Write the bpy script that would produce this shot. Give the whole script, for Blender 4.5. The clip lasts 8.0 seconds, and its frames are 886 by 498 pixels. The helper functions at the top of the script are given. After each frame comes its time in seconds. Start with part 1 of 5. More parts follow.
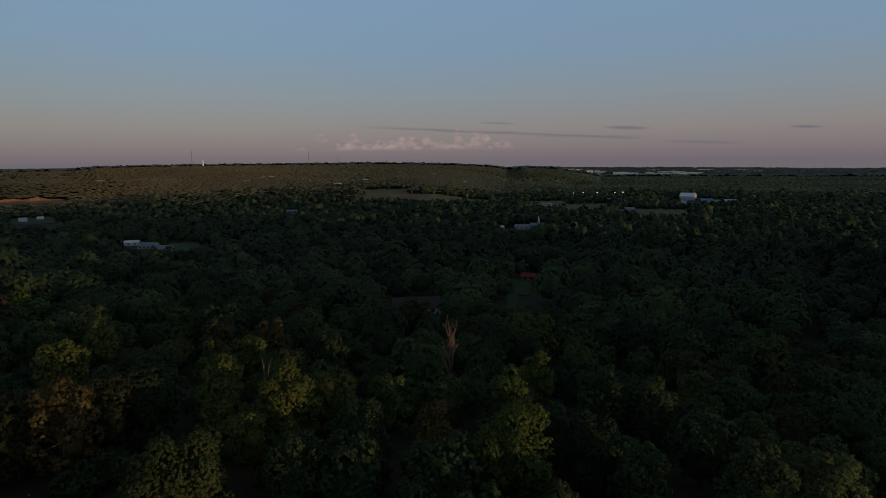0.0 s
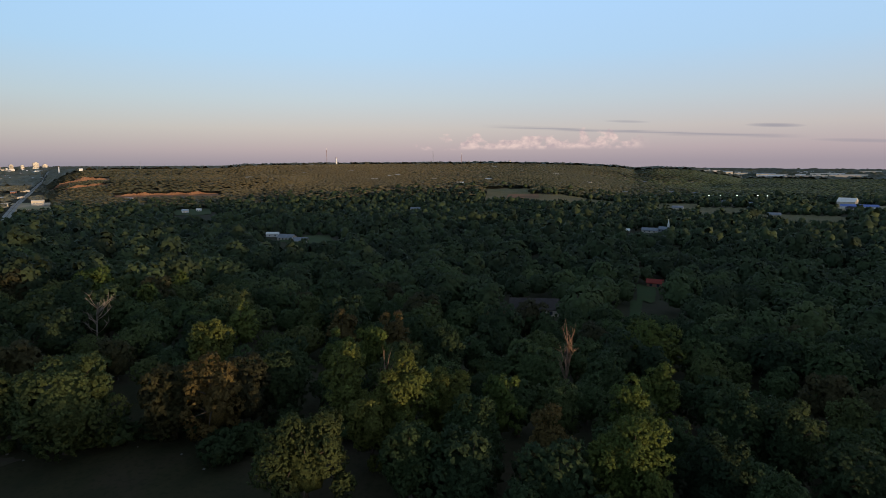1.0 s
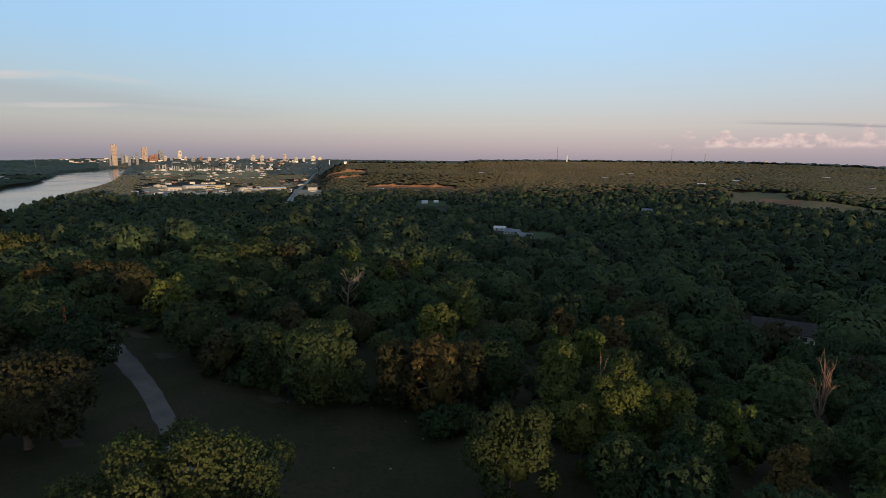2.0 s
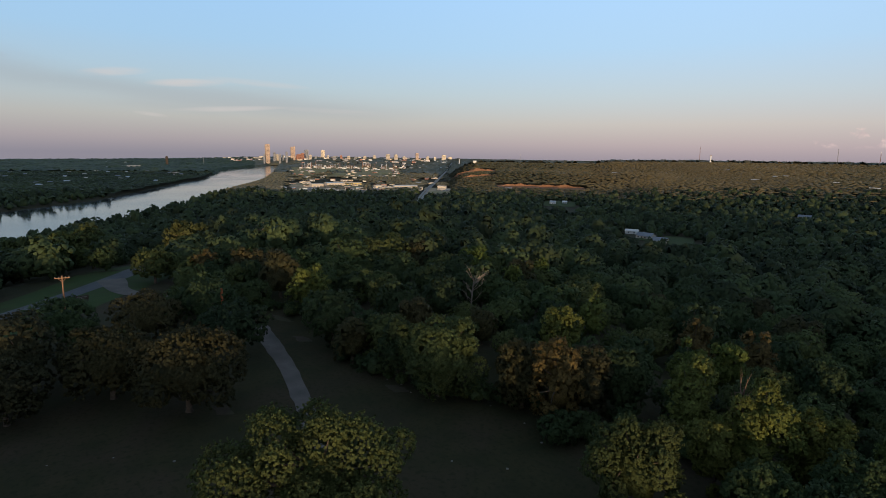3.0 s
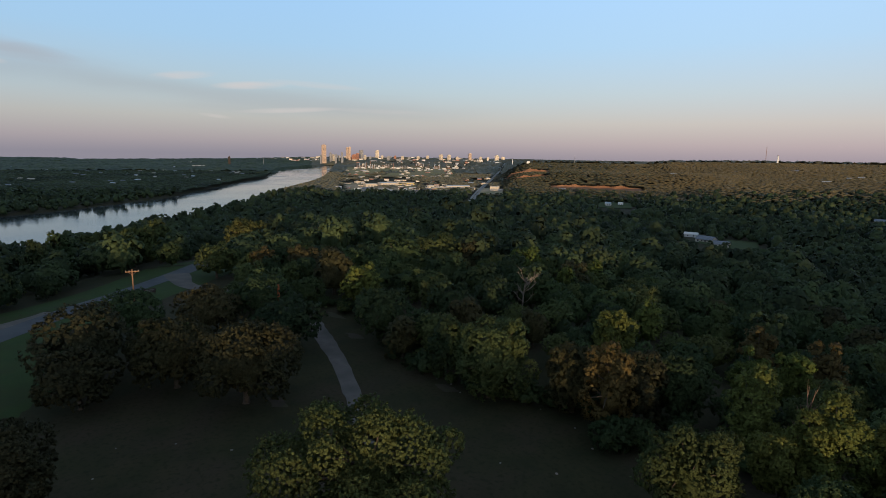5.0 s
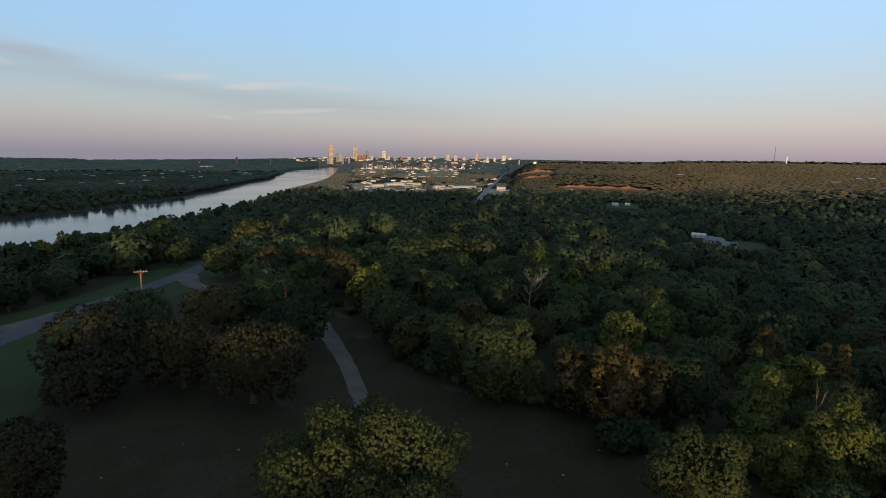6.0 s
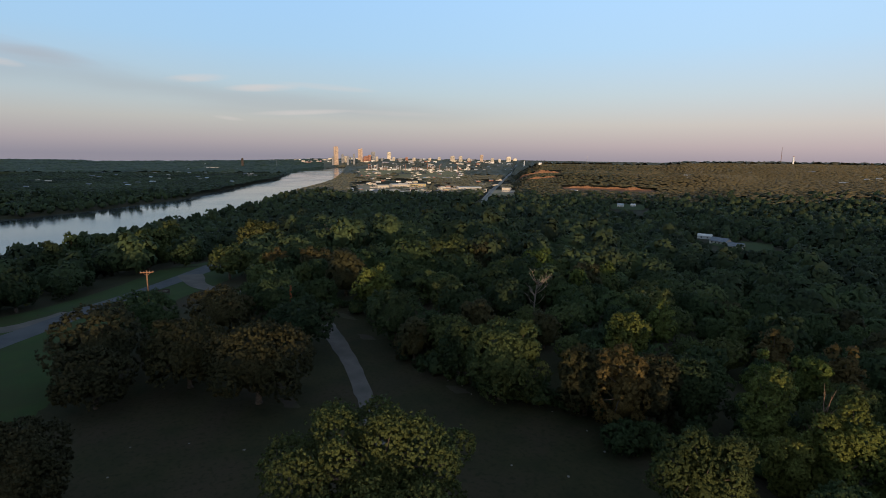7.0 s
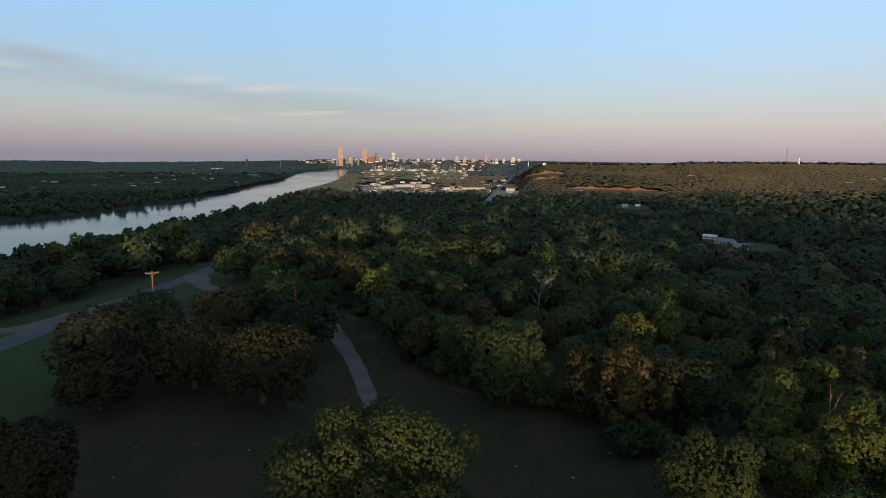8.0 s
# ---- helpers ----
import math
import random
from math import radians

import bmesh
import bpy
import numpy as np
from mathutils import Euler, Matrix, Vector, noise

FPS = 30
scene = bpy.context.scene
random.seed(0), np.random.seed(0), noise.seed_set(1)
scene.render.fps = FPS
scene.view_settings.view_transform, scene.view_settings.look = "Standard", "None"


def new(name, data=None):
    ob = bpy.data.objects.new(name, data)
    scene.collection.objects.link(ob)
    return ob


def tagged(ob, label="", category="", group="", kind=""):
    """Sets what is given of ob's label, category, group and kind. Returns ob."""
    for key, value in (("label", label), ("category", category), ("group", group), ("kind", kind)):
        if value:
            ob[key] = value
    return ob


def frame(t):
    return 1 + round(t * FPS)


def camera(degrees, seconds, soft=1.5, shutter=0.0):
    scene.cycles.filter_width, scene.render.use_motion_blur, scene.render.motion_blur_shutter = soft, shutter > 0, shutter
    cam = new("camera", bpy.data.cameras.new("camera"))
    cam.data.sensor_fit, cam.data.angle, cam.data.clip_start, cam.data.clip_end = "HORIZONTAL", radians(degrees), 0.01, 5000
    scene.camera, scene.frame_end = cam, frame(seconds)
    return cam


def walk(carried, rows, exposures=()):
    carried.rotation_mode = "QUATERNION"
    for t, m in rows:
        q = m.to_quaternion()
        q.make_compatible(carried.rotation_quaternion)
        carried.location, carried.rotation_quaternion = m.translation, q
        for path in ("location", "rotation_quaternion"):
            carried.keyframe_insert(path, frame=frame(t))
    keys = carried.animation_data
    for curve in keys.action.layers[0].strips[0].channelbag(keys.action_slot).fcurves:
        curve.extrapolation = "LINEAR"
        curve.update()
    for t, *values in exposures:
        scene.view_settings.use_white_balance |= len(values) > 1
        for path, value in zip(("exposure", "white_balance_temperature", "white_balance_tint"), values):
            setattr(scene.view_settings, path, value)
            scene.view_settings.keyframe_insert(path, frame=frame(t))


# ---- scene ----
# ---------------------------------------------------------------- camera
EYE = 34.0
cam = camera(75.71, 8.0, soft=0.75)
PATH = (  # seconds, yaw, pitch, roll: the drone hovers and turns to its left
    (0.0, 0.08, -8.62, 0.64), (0.5, 3.76, -8.60, 0.62), (1.0, 12.17, -8.58, 0.32), (1.5, 24.08, -8.72, -0.28),
    (2.0, 34.61, -8.91, -0.64), (2.2, 38.47, -8.99, -0.72), (3.3, 48.72, -9.16, -0.94), (3.5, 49.39, -9.18, -0.96),
    (4.0, 50.89, -9.20, -0.98), (4.5, 51.94, -9.20, -0.97), (6.0, 53.23, -9.14, -0.91), (6.5, 53.52, -9.10, -0.88),
    (7.0, 53.74, -9.06, -0.85), (7.5, 53.98, -9.04, -0.81), (8.0, 54.16, -9.00, -0.75))


def hover(yaw, pitch, roll):
    turn = Matrix.Rotation(radians(yaw), 4, "Z") @ Matrix.Rotation(radians(90 + pitch), 4, "X")
    return Matrix.Translation((0, 0, EYE)) @ turn @ Matrix.Rotation(radians(-roll), 4, "Z")


walk(cam, [(t, hover(y, p, r)) for t, y, p, r in PATH],
     exposures=((0.0, -1.22), (0.1, -0.65), (0.2, -0.3), (0.3, -0.1), (1.0, -0.08), (2.0, -0.06), (3.5, -0.08), (6.0, -0.04), (8.0, -0.02)))

# ---------------------------------------------------------------- world and sun
SUN_AZ, SUN_EL = 57.0, 2.7   # the light travels towards this bearing, nearly level
SUNDIR = Vector((-math.sin(radians(SUN_AZ)), math.cos(radians(SUN_AZ)), -math.tan(radians(SUN_EL)))).normalized()


class Nodes:
    """Short hand for building node trees."""

    def __init__(self, tree):
        self.t = tree
        tree.nodes.clear()

    def put(self, kind, ins=()):
        n = self.t.nodes.new(kind)
        items = ins.items() if isinstance(ins, dict) else enumerate(ins)
        for k, v in items:
            if isinstance(v, bpy.types.NodeSocket):
                self.t.links.new(v, n.inputs[k])
            elif v is not None:
                n.inputs[k].default_value = v
        return n

    def math(self, op, a, b=0.0, c=None, clamp=False):
        n = self.put("ShaderNodeMath", (a, b) if c is None else (a, b, c))
        n.operation, n.use_clamp = op, clamp
        return n.outputs[0]

    def ramp(self, fac, stops, mode="LINEAR"):
        n = self.put("ShaderNodeValToRGB", (fac,))
        n.color_ramp.interpolation = mode
        el = n.color_ramp.elements
        while len(el) < len(stops):
            el.new(0.5)
        for e, (p, c) in zip(el, stops):
            e.position = p
            e.color = (*c, 1) if isinstance(c, tuple) else (c, c, c, 1)
        return n.outputs[0]

    def mix(self, fac, a, b, blend="MIX"):
        n = self.put("ShaderNodeMixRGB", (fac, a if isinstance(a, bpy.types.NodeSocket) else (*a, 1),
                                          b if isinstance(b, bpy.types.NodeSocket) else (*b, 1)))
        n.blend_type = blend
        return n.outputs[0]

    def span(self, v, lo, hi, a=0.0, b=1.0):
        """v mapped smoothly from lo..hi to a..b."""
        n = self.put("ShaderNodeMapRange", {"Value": v, "From Min": lo, "From Max": hi, "To Min": a, "To Max": b})
        n.interpolation_type = "SMOOTHSTEP"
        return n.outputs[0]

    def noise(self, vec, scale, detail=3.0, rough=0.55, distort=0.0):
        return self.put("ShaderNodeTexNoise", {"Vector": vec, "Scale": scale, "Detail": detail, "Roughness": rough, "Distortion": distort}).outputs[0]

    def band(self, v, lo, hi, soft):
        """1 between lo and hi, fading over soft."""
        up = self.span(v, lo - soft, lo + soft)
        dn = self.span(v, hi - soft, hi + soft, 1.0, 0.0)
        return self.math("MULTIPLY", up, dn)


def build_world():
    world = bpy.data.worlds.new("evening_sky")
    scene.world = world
    world.use_nodes = True
    n = Nodes(world.node_tree)
    co = n.put("ShaderNodeTexCoord").outputs["Generated"]
    sep = n.put("ShaderNodeSeparateXYZ", (co,))
    sky = n.put("ShaderNodeTexSky")
    sky.sky_type, sky.sun_disc = "NISHITA", False
    sky.sun_elevation, sky.sun_rotation = radians(SUN_EL + 2.0), radians(180 - SUN_AZ)
    sky.altitude, sky.dust_density = 200.0, 2.0
    el = n.math("MULTIPLY", n.math("ARCSINE", sep.outputs[2]), 180 / math.pi)
    az = n.math("MULTIPLY", n.math("ARCTAN2", n.math("MULTIPLY", sep.outputs[0], -1.0), sep.outputs[1]), 180 / math.pi)
    # the twilight arch: grey-violet at the horizon, a pink belt, then blue
    arch = n.ramp(n.math("DIVIDE", el, 60.0, clamp=True), (
        (0.0, (0.31, 0.28, 0.335)), (0.022, (0.395, 0.345, 0.395)), (0.055, (0.455, 0.435, 0.46)), (0.10, (0.42, 0.505, 0.595)),
        (0.17, (0.36, 0.56, 0.79)), (0.28, (0.36, 0.60, 0.92)), (0.45, (0.28, 0.41, 0.60)), (0.7, (0.22, 0.32, 0.45)), (1.0, (0.19, 0.27, 0.38))))
    # the arch is rosier and brighter on the right, greyer over the river
    side = n.span(az, 75.0, 15.0, 0.84, 1.10)
    arch = n.mix(1.0, arch, n.put("ShaderNodeCombineXYZ", (n.math("POWER", side, 1.1), n.math("POWER", side, 0.7), n.span(az, 75.0, 15.0, 0.94, 1.065))).outputs[0], "MULTIPLY")
    base = n.mix(1.0, n.mix(1.0, sky.outputs[0], (0.05, 0.05, 0.05), "MULTIPLY"), arch, "ADD")
    flat = n.put("ShaderNodeCombineXYZ", (n.math("MULTIPLY", az, 0.05), n.math("MULTIPLY", el, 0.32), 0.0)).outputs[0]
    def lens(a, e, wide, tall, lean=0.0):
        """1 at a bearing and elevation, fading to 0 over an ellipse."""
        u = n.math("DIVIDE", n.math("SUBTRACT", az, a), wide)
        v = n.math("DIVIDE", n.math("SUBTRACT", el, n.math("ADD", n.math("MULTIPLY", n.math("SUBTRACT", az, a), lean), e)), tall)
        return n.math("SUBTRACT", 1.0, n.math("ADD", n.math("MULTIPLY", u, u), n.math("MULTIPLY", v, v)), clamp=True)

    # a long soft grey veil over the river, sinking towards the city
    drift = n.noise(flat, 1.1, 4.0, 0.5, 0.4)
    rise = n.math("SUBTRACT", el, n.math("ADD", n.span(az, 58.0, 94.0, 4.4, 6.7), n.math("MULTIPLY", n.math("SUBTRACT", drift, 0.5), 2.4)))
    veil = n.math("MULTIPLY", n.band(rise, -0.55, 0.55, 1.3), n.span(az, 44.0, 64.0))
    base = n.mix(n.math("MULTIPLY", veil, 0.50), base, (0.375, 0.385, 0.415))
    high = n.math("MULTIPLY", lens(90.0, 8.0, 6.5, 0.9, 0.14), n.ramp(drift, ((0.30, 0.1), (0.60, 1.0))))
    base = n.mix(n.math("MULTIPLY", high, 0.5), base, (0.42, 0.42, 0.45))
    # lit wisps along its upper edge
    silk = n.ramp(n.noise(flat, 2.6, 4.0, 0.55, 0.5), ((0.36, 0.0), (0.62, 1.0)))
    for a, e, wide, tall, lean, much in ((76.6, 6.75, 3.0, 0.42, -0.10, 0.8), (71.0, 6.2, 3.6, 0.40, -0.06, 0.95), (65.0, 6.5, 5.0, 0.34, 0.05, 0.5), (74.1, 3.35, 1.5, 0.20, 0.10, 0.8),
                                         (67.5, 4.1, 5.2, 0.28, -0.06, 0.75), (58.0, 4.2, 6.0, 0.30, 0.03, 0.35), (91.0, 6.9, 2.0, 0.35, 0.10, 0.8)):
        wisp = n.math("MULTIPLY", lens(a, e, wide, tall, lean), n.math("ADD", n.math("MULTIPLY", silk, 0.7), 0.3))
        base = n.mix(n.math("MULTIPLY", wisp, much * 0.75), base, (0.70, 0.64, 0.62))
    # a low bank of pink cumulus
    cuv = n.put("ShaderNodeCombineXYZ", (n.math("MULTIPLY", az, 0.36), n.math("MULTIPLY", el, 0.50), 9.0)).outputs[0]
    puffs = n.noise(cuv, 1.5, 5.0, 0.48)
    height = n.math("MULTIPLY", n.math("SUBTRACT", el, 1.2), 0.16)
    spread = n.math("MULTIPLY", n.math("ABSOLUTE", n.math("SUBTRACT", az, 0.5)), 0.013)
    thick = n.math("SUBTRACT", n.math("SUBTRACT", puffs, height), spread)
    puff = n.math("MULTIPLY", n.ramp(thick, ((0.27, 0.0), (0.35, 1.0))), n.math("MULTIPLY", n.span(el, 1.15, 1.6), n.band(az, -6.5, 19.0, 1.5)))
    glow = n.mix(n.ramp(n.noise(cuv, 3.4, 4.0), ((0.35, 0.0), (0.65, 1.0))), (0.54, 0.43, 0.45), (0.86, 0.66, 0.61))
    base = n.mix(n.math("MULTIPLY", puff, 0.85), base, glow)
    # thin slate streaks above it
    flat2 = n.put("ShaderNodeCombineXYZ", (n.math("MULTIPLY", az, 0.055), n.math("MULTIPLY", el, 1.5), 4.0)).outputs[0]
    bend = n.math("MULTIPLY", n.math("SUBTRACT", n.noise(flat2, 2.2, 2.0), 0.5), 0.5)
    line = n.math("SUBTRACT", n.math("SUBTRACT", el, n.math("MULTIPLY", az, 0.0553)), n.math("ADD", bend, 3.12))
    streak = n.math("MULTIPLY", n.band(line, -0.10, 0.08, 0.14), n.band(az, -18.0, 6.0, 3.0))
    for a, e, wide, tall, much in ((-17.6, 3.05, 2.4, 0.20, 1.0), (-24.0, 1.6, 4.0, 0.18, 0.6), (-32.0, 2.65, 1.4, 0.16, 1.0), (-5.4, 3.75, 2.2, 0.14, 0.6)):
        streak = n.math("MAXIMUM", streak, n.math("MULTIPLY", lens(a, e, wide, tall, 0.05), much))
    base = n.mix(n.math("MULTIPLY", streak, 0.62), base, (0.27, 0.27, 0.34))
    bg = n.put("ShaderNodeBackground", (base, 1.0))
    n.put("ShaderNodeOutputWorld", (bg.outputs[0],))


build_world()
sun = new("sun", bpy.data.lights.new("sun", "SUN"))
sun.data.energy, sun.data.angle, sun.data.color = 4.5, radians(0.6), (1.0, 0.73, 0.45)
sun.matrix_world = Matrix.Translation((0, 0, 300)) @ SUNDIR.to_track_quat("-Z", "Y").to_matrix().to_4x4()

# ---------------------------------------------------------------- materials
def surface(name, c1, c2, scale=1.0, rough=0.8, bump=0.0, stain=None, stain_scale=0.1, metal=0.0, fine=None):
    """A weathered surface: two colours mixed by noise of that scale (per metre), a wider stain, fine relief."""
    m = bpy.data.materials.new(name)
    m.use_nodes = True
    n = Nodes(m.node_tree)
    co = n.put("ShaderNodeTexCoord").outputs["Object"]
    a = n.noise(co, scale, 4.0, 0.6)
    col = n.mix(n.ramp(a, ((0.35, 0.0), (0.65, 1.0))), c1, c2)
    if stain:
        col = n.mix(n.ramp(n.noise(co, stain_scale, 3.0, 0.6), ((0.45, 0.0), (0.7, 0.8))), col, stain)
    if fine:
        col = n.mix(n.ramp(n.noise(co, scale * 7, 2.0), ((0.5, 0.0), (0.68, 0.7))), col, fine)
    b = n.put("ShaderNodeBsdfPrincipled", {"Base Color": col, "Metallic": metal, "Specular IOR Level": 0.5 if rough < 0.6 else 0.08})
    n.t.links.new(n.math("ADD", n.math("MULTIPLY", a, 0.25), rough - 0.12), b.inputs["Roughness"])
    if bump:
        bp = n.put("ShaderNodeBump", {"Strength": 0.6, "Distance": bump, "Height": n.noise(co, 1.2 if bump > 0.5 else scale * 5, 3.0)})
        n.t.links.new(bp.outputs[0], b.inputs["Normal"])
    n.put("ShaderNodeOutputMaterial", (b.outputs[0],))
    return m


def foliage(name, low, high, accent, source):
    """Leaves: tone by tree (an attribute, or the object's own random number), grain by leaf."""
    m = bpy.data.materials.new(name)
    m.use_nodes = True
    n = Nodes(m.node_tree)
    if source == "object":
        tone = n.put("ShaderNodeObjectInfo").outputs["Random"]
    else:
        at = n.put("ShaderNodeAttribute")
        at.attribute_name = "tone"
        tone = at.outputs["Fac"]
    geo = n.put("ShaderNodeNewGeometry")
    leaf = geo.outputs["Random Per Island"]
    col = n.mix(n.ramp(tone, ((0.1, 0.0), (0.8, 1.0))), low, high)
    col = n.mix(n.ramp(tone, ((0.80, 0.0), (0.97, 0.7))), col, accent)
    wide = n.noise(geo.outputs["Position"], 0.045, 3.0, 0.6)
    col = n.mix(n.ramp(wide, ((0.45, 0.0), (0.75, 0.45))), col, accent)
    grain = 0.12
    col = n.mix(1.0, col, n.ramp(leaf, ((0.0, 1 - grain), (1.0, 1 + grain))), "MULTIPLY")
    spray = n.noise(geo.outputs["Position"], 3.4, 4.0, 0.8)
    depth = 0.5 if source == "object" else 0.24  # woods far off show less of their grain
    col = n.mix(1.0, col, n.ramp(spray, ((0.36, 1 - depth), (0.64, 1 + depth))), "MULTIPLY")
    d = n.put("ShaderNodeBsdfPrincipled", {"Base Color": col, "Roughness": 0.6, "Specular IOR Level": 0.06})
    bp = n.put("ShaderNodeBump", {"Strength": 0.55 if source == "object" else 0.25, "Distance": 0.35, "Height": n.noise(geo.outputs["Position"], 2.0, 4.0, 0.7)})
    n.t.links.new(bp.outputs[0], d.inputs["Normal"])
    tr = n.put("ShaderNodeBsdfTranslucent", {"Color": col})
    mx = n.put("ShaderNodeMixShader", (0.30 if source == "object" else 0.10, d.outputs[0], tr.outputs[0]))
    n.put("ShaderNodeOutputMaterial", (mx.outputs[0],))
    return m


LEAF = foliage("leaf_green", (0.030, 0.045, 0.022), (0.060, 0.086, 0.033), (0.086, 0.100, 0.034), "object")
# yellow-green leaves, brightened with the sunlight of the trees that are lit
LEAF_YELLOW_LIT = foliage("leaf_yellow_green_sunlit", (0.080, 0.106, 0.027), (0.108, 0.128, 0.032), (0.136, 0.126, 0.033), "object")
LEAF_OLIVE = foliage("leaf_olive_green", (0.052, 0.070, 0.026), (0.080, 0.096, 0.032), (0.104, 0.100, 0.034), "object")
LEAF_BROWN = foliage("leaf_brown_oak", (0.044, 0.043, 0.022), (0.060, 0.055, 0.023), (0.074, 0.059, 0.026), "object")
# rust leaves; also puts the sun's orange into some lit trees
LEAF_RUST_LIT = foliage("leaf_rust_and_sunlit", (0.102, 0.074, 0.028), (0.124, 0.086, 0.030), (0.138, 0.095, 0.033), "object")
LEAF_WOOD = foliage("leaf_woodland", (0.018, 0.026, 0.015), (0.047, 0.064, 0.028), (0.064, 0.074, 0.031), "tone")
LEAF_EDGE = foliage("leaf_near_woodland", (0.022, 0.032, 0.017), (0.057, 0.078, 0.032), (0.078, 0.092, 0.034), "tone")
# low sun's brown and some haze put into the leaf colour of lit hills
LEAF_FAR_LIT = foliage("leaf_far_sunlit_woods", (0.082, 0.068, 0.038), (0.112, 0.092, 0.048), (0.126, 0.099, 0.050), "tone")
# darker green copy for hill woods out of the sun
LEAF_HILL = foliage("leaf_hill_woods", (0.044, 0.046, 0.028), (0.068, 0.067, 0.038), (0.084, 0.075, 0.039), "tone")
# paler leaf colour that stands in for haze over the plain
LEAF_HAZY = foliage("leaf_hazy_plain_woods", (0.085, 0.084, 0.058), (0.122, 0.114, 0.074), (0.145, 0.128, 0.086), "tone")
BARK = surface("bark", (0.055, 0.042, 0.032), (0.11, 0.085, 0.065), 3.0, 0.9, 0.02)
DEADWOOD = surface("dead_wood", (0.13, 0.08, 0.055), (0.20, 0.13, 0.09), 2.0, 0.9, 0.01)
PALEWOOD = surface("pale_dead_wood", (0.16, 0.13, 0.10), (0.22, 0.18, 0.15), 2.0, 0.9, 0.01)
GRASS = surface("meadow_grass", (0.027, 0.027, 0.013), (0.039, 0.035, 0.017), 0.22, 0.95, 0.05, (0.053, 0.036, 0.025), 0.06, fine=(0.023, 0.023, 0.011))
EARTH = surface("bare_earth", (0.045, 0.036, 0.026), (0.065, 0.050, 0.036), 0.6, 0.95, 0.03, (0.06, 0.06, 0.03), 0.25)
ASPHALT = surface("asphalt", (0.060, 0.062, 0.068), (0.080, 0.082, 0.088), 0.5, 0.85, 0.01, (0.10, 0.10, 0.10), 0.07)
GRAVEL = surface("pale_gravel_path", (0.105, 0.090, 0.081), (0.138, 0.119, 0.106), 0.8, 0.95, 0.02, (0.072, 0.068, 0.060), 0.2)
CONCRETE = surface("pale_concrete", (0.21, 0.195, 0.175), (0.27, 0.25, 0.225), 0.08, 0.85, 0.0, (0.16, 0.15, 0.14), 0.02)
FIELD = surface("dry_field", (0.115, 0.095, 0.048), (0.155, 0.125, 0.065), 0.02, 0.95, 1.2, (0.080, 0.082, 0.036), 0.008)
PARKLAWN = surface("park_lawn", (0.028, 0.048, 0.015), (0.040, 0.058, 0.019), 0.3, 0.95, 0.04, (0.038, 0.042, 0.018), 0.12)
LAWN = surface("mown_lawn", (0.036, 0.052, 0.018), (0.050, 0.064, 0.022), 0.05, 0.95, 0.0, (0.055, 0.060, 0.025), 0.02)
PLAIN = surface("refinery_plain", (0.220, 0.190, 0.085), (0.270, 0.225, 0.110), 0.012, 0.95, 1.2, (0.225, 0.175, 0.105), 0.006)
QUARRY = surface("orange_cut_soil", (0.17, 0.085, 0.047), (0.24, 0.125, 0.070), 0.02, 0.95, 0.0, (0.10, 0.070, 0.040), 0.015)
YARD = surface("yard_dirt", (0.281, 0.217, 0.141), (0.380, 0.292, 0.199), 0.03, 0.95, 1.2, (0.182, 0.173, 0.077), 0.012)
WHITE = surface("white_painted_metal", (0.56, 0.53, 0.49), (0.66, 0.63, 0.59), 0.2, 0.5, 0.0, (0.48, 0.45, 0.41), 0.05)
CREAM = surface("cream_wall", (0.55, 0.47, 0.37), (0.63, 0.55, 0.44), 0.15, 0.75, 0.0, (0.44, 0.37, 0.29), 0.04)
TAN = surface("tan_wall", (0.42, 0.36, 0.29), (0.50, 0.43, 0.35), 0.15, 0.8, 0.0, (0.35, 0.30, 0.25), 0.04)
YELLOW = surface("ochre_wall", (0.44, 0.33, 0.13), (0.50, 0.38, 0.17), 0.15, 0.8)
BRICK = surface("red_brick_far", (0.27, 0.13, 0.09), (0.34, 0.17, 0.12), 0.1, 0.85)
SALMON = surface("salmon_stone", (0.42, 0.31, 0.24), (0.47, 0.35, 0.27), 0.03, 0.7)
GREYWALL = surface("grey_wall", (0.20, 0.20, 0.21), (0.27, 0.27, 0.28), 0.1, 0.7)
DARKGLASS = surface("dark_window_glass", (0.030, 0.034, 0.042), (0.05, 0.055, 0.065), 0.2, 0.22)
BLUEROOF = surface("blue_metal_roof", (0.035, 0.075, 0.28), (0.05, 0.10, 0.34), 0.1, 0.45)
STEEL = surface("pale_blue_metal_roof", (0.32, 0.35, 0.37), (0.40, 0.43, 0.45), 0.1, 0.5, 0.0, (0.32, 0.33, 0.34), 0.05)
DARKROOF = surface("dark_shingle_roof", (0.036, 0.030, 0.029), (0.056, 0.047, 0.043), 0.8, 0.9, 0.01)
GREYROOF = surface("grey_shingle_roof", (0.15, 0.16, 0.18), (0.20, 0.21, 0.23), 0.6, 0.85)
REDROOF = surface("red_metal_roof", (0.180, 0.030, 0.021), (0.216, 0.042, 0.030), 0.3, 0.6)
POLEWOOD = surface("orange_brown_pole_wood", (0.210, 0.105, 0.056), (0.270, 0.150, 0.083), 2.0, 0.9)
DARKWOOD = surface("dark_sign_wood", (0.04, 0.03, 0.025), (0.07, 0.055, 0.045), 2.0, 0.9)
ROCK = surface("pale_stone", (0.14, 0.13, 0.115), (0.19, 0.175, 0.155), 2.0, 0.9, 0.02)
ORANGE = surface("orange_marker_paint", (0.28, 0.085, 0.035), (0.34, 0.11, 0.045), 2.0, 0.7)
RUST = surface("rusty_steel", (0.20, 0.11, 0.075), (0.28, 0.17, 0.12), 0.5, 0.8)


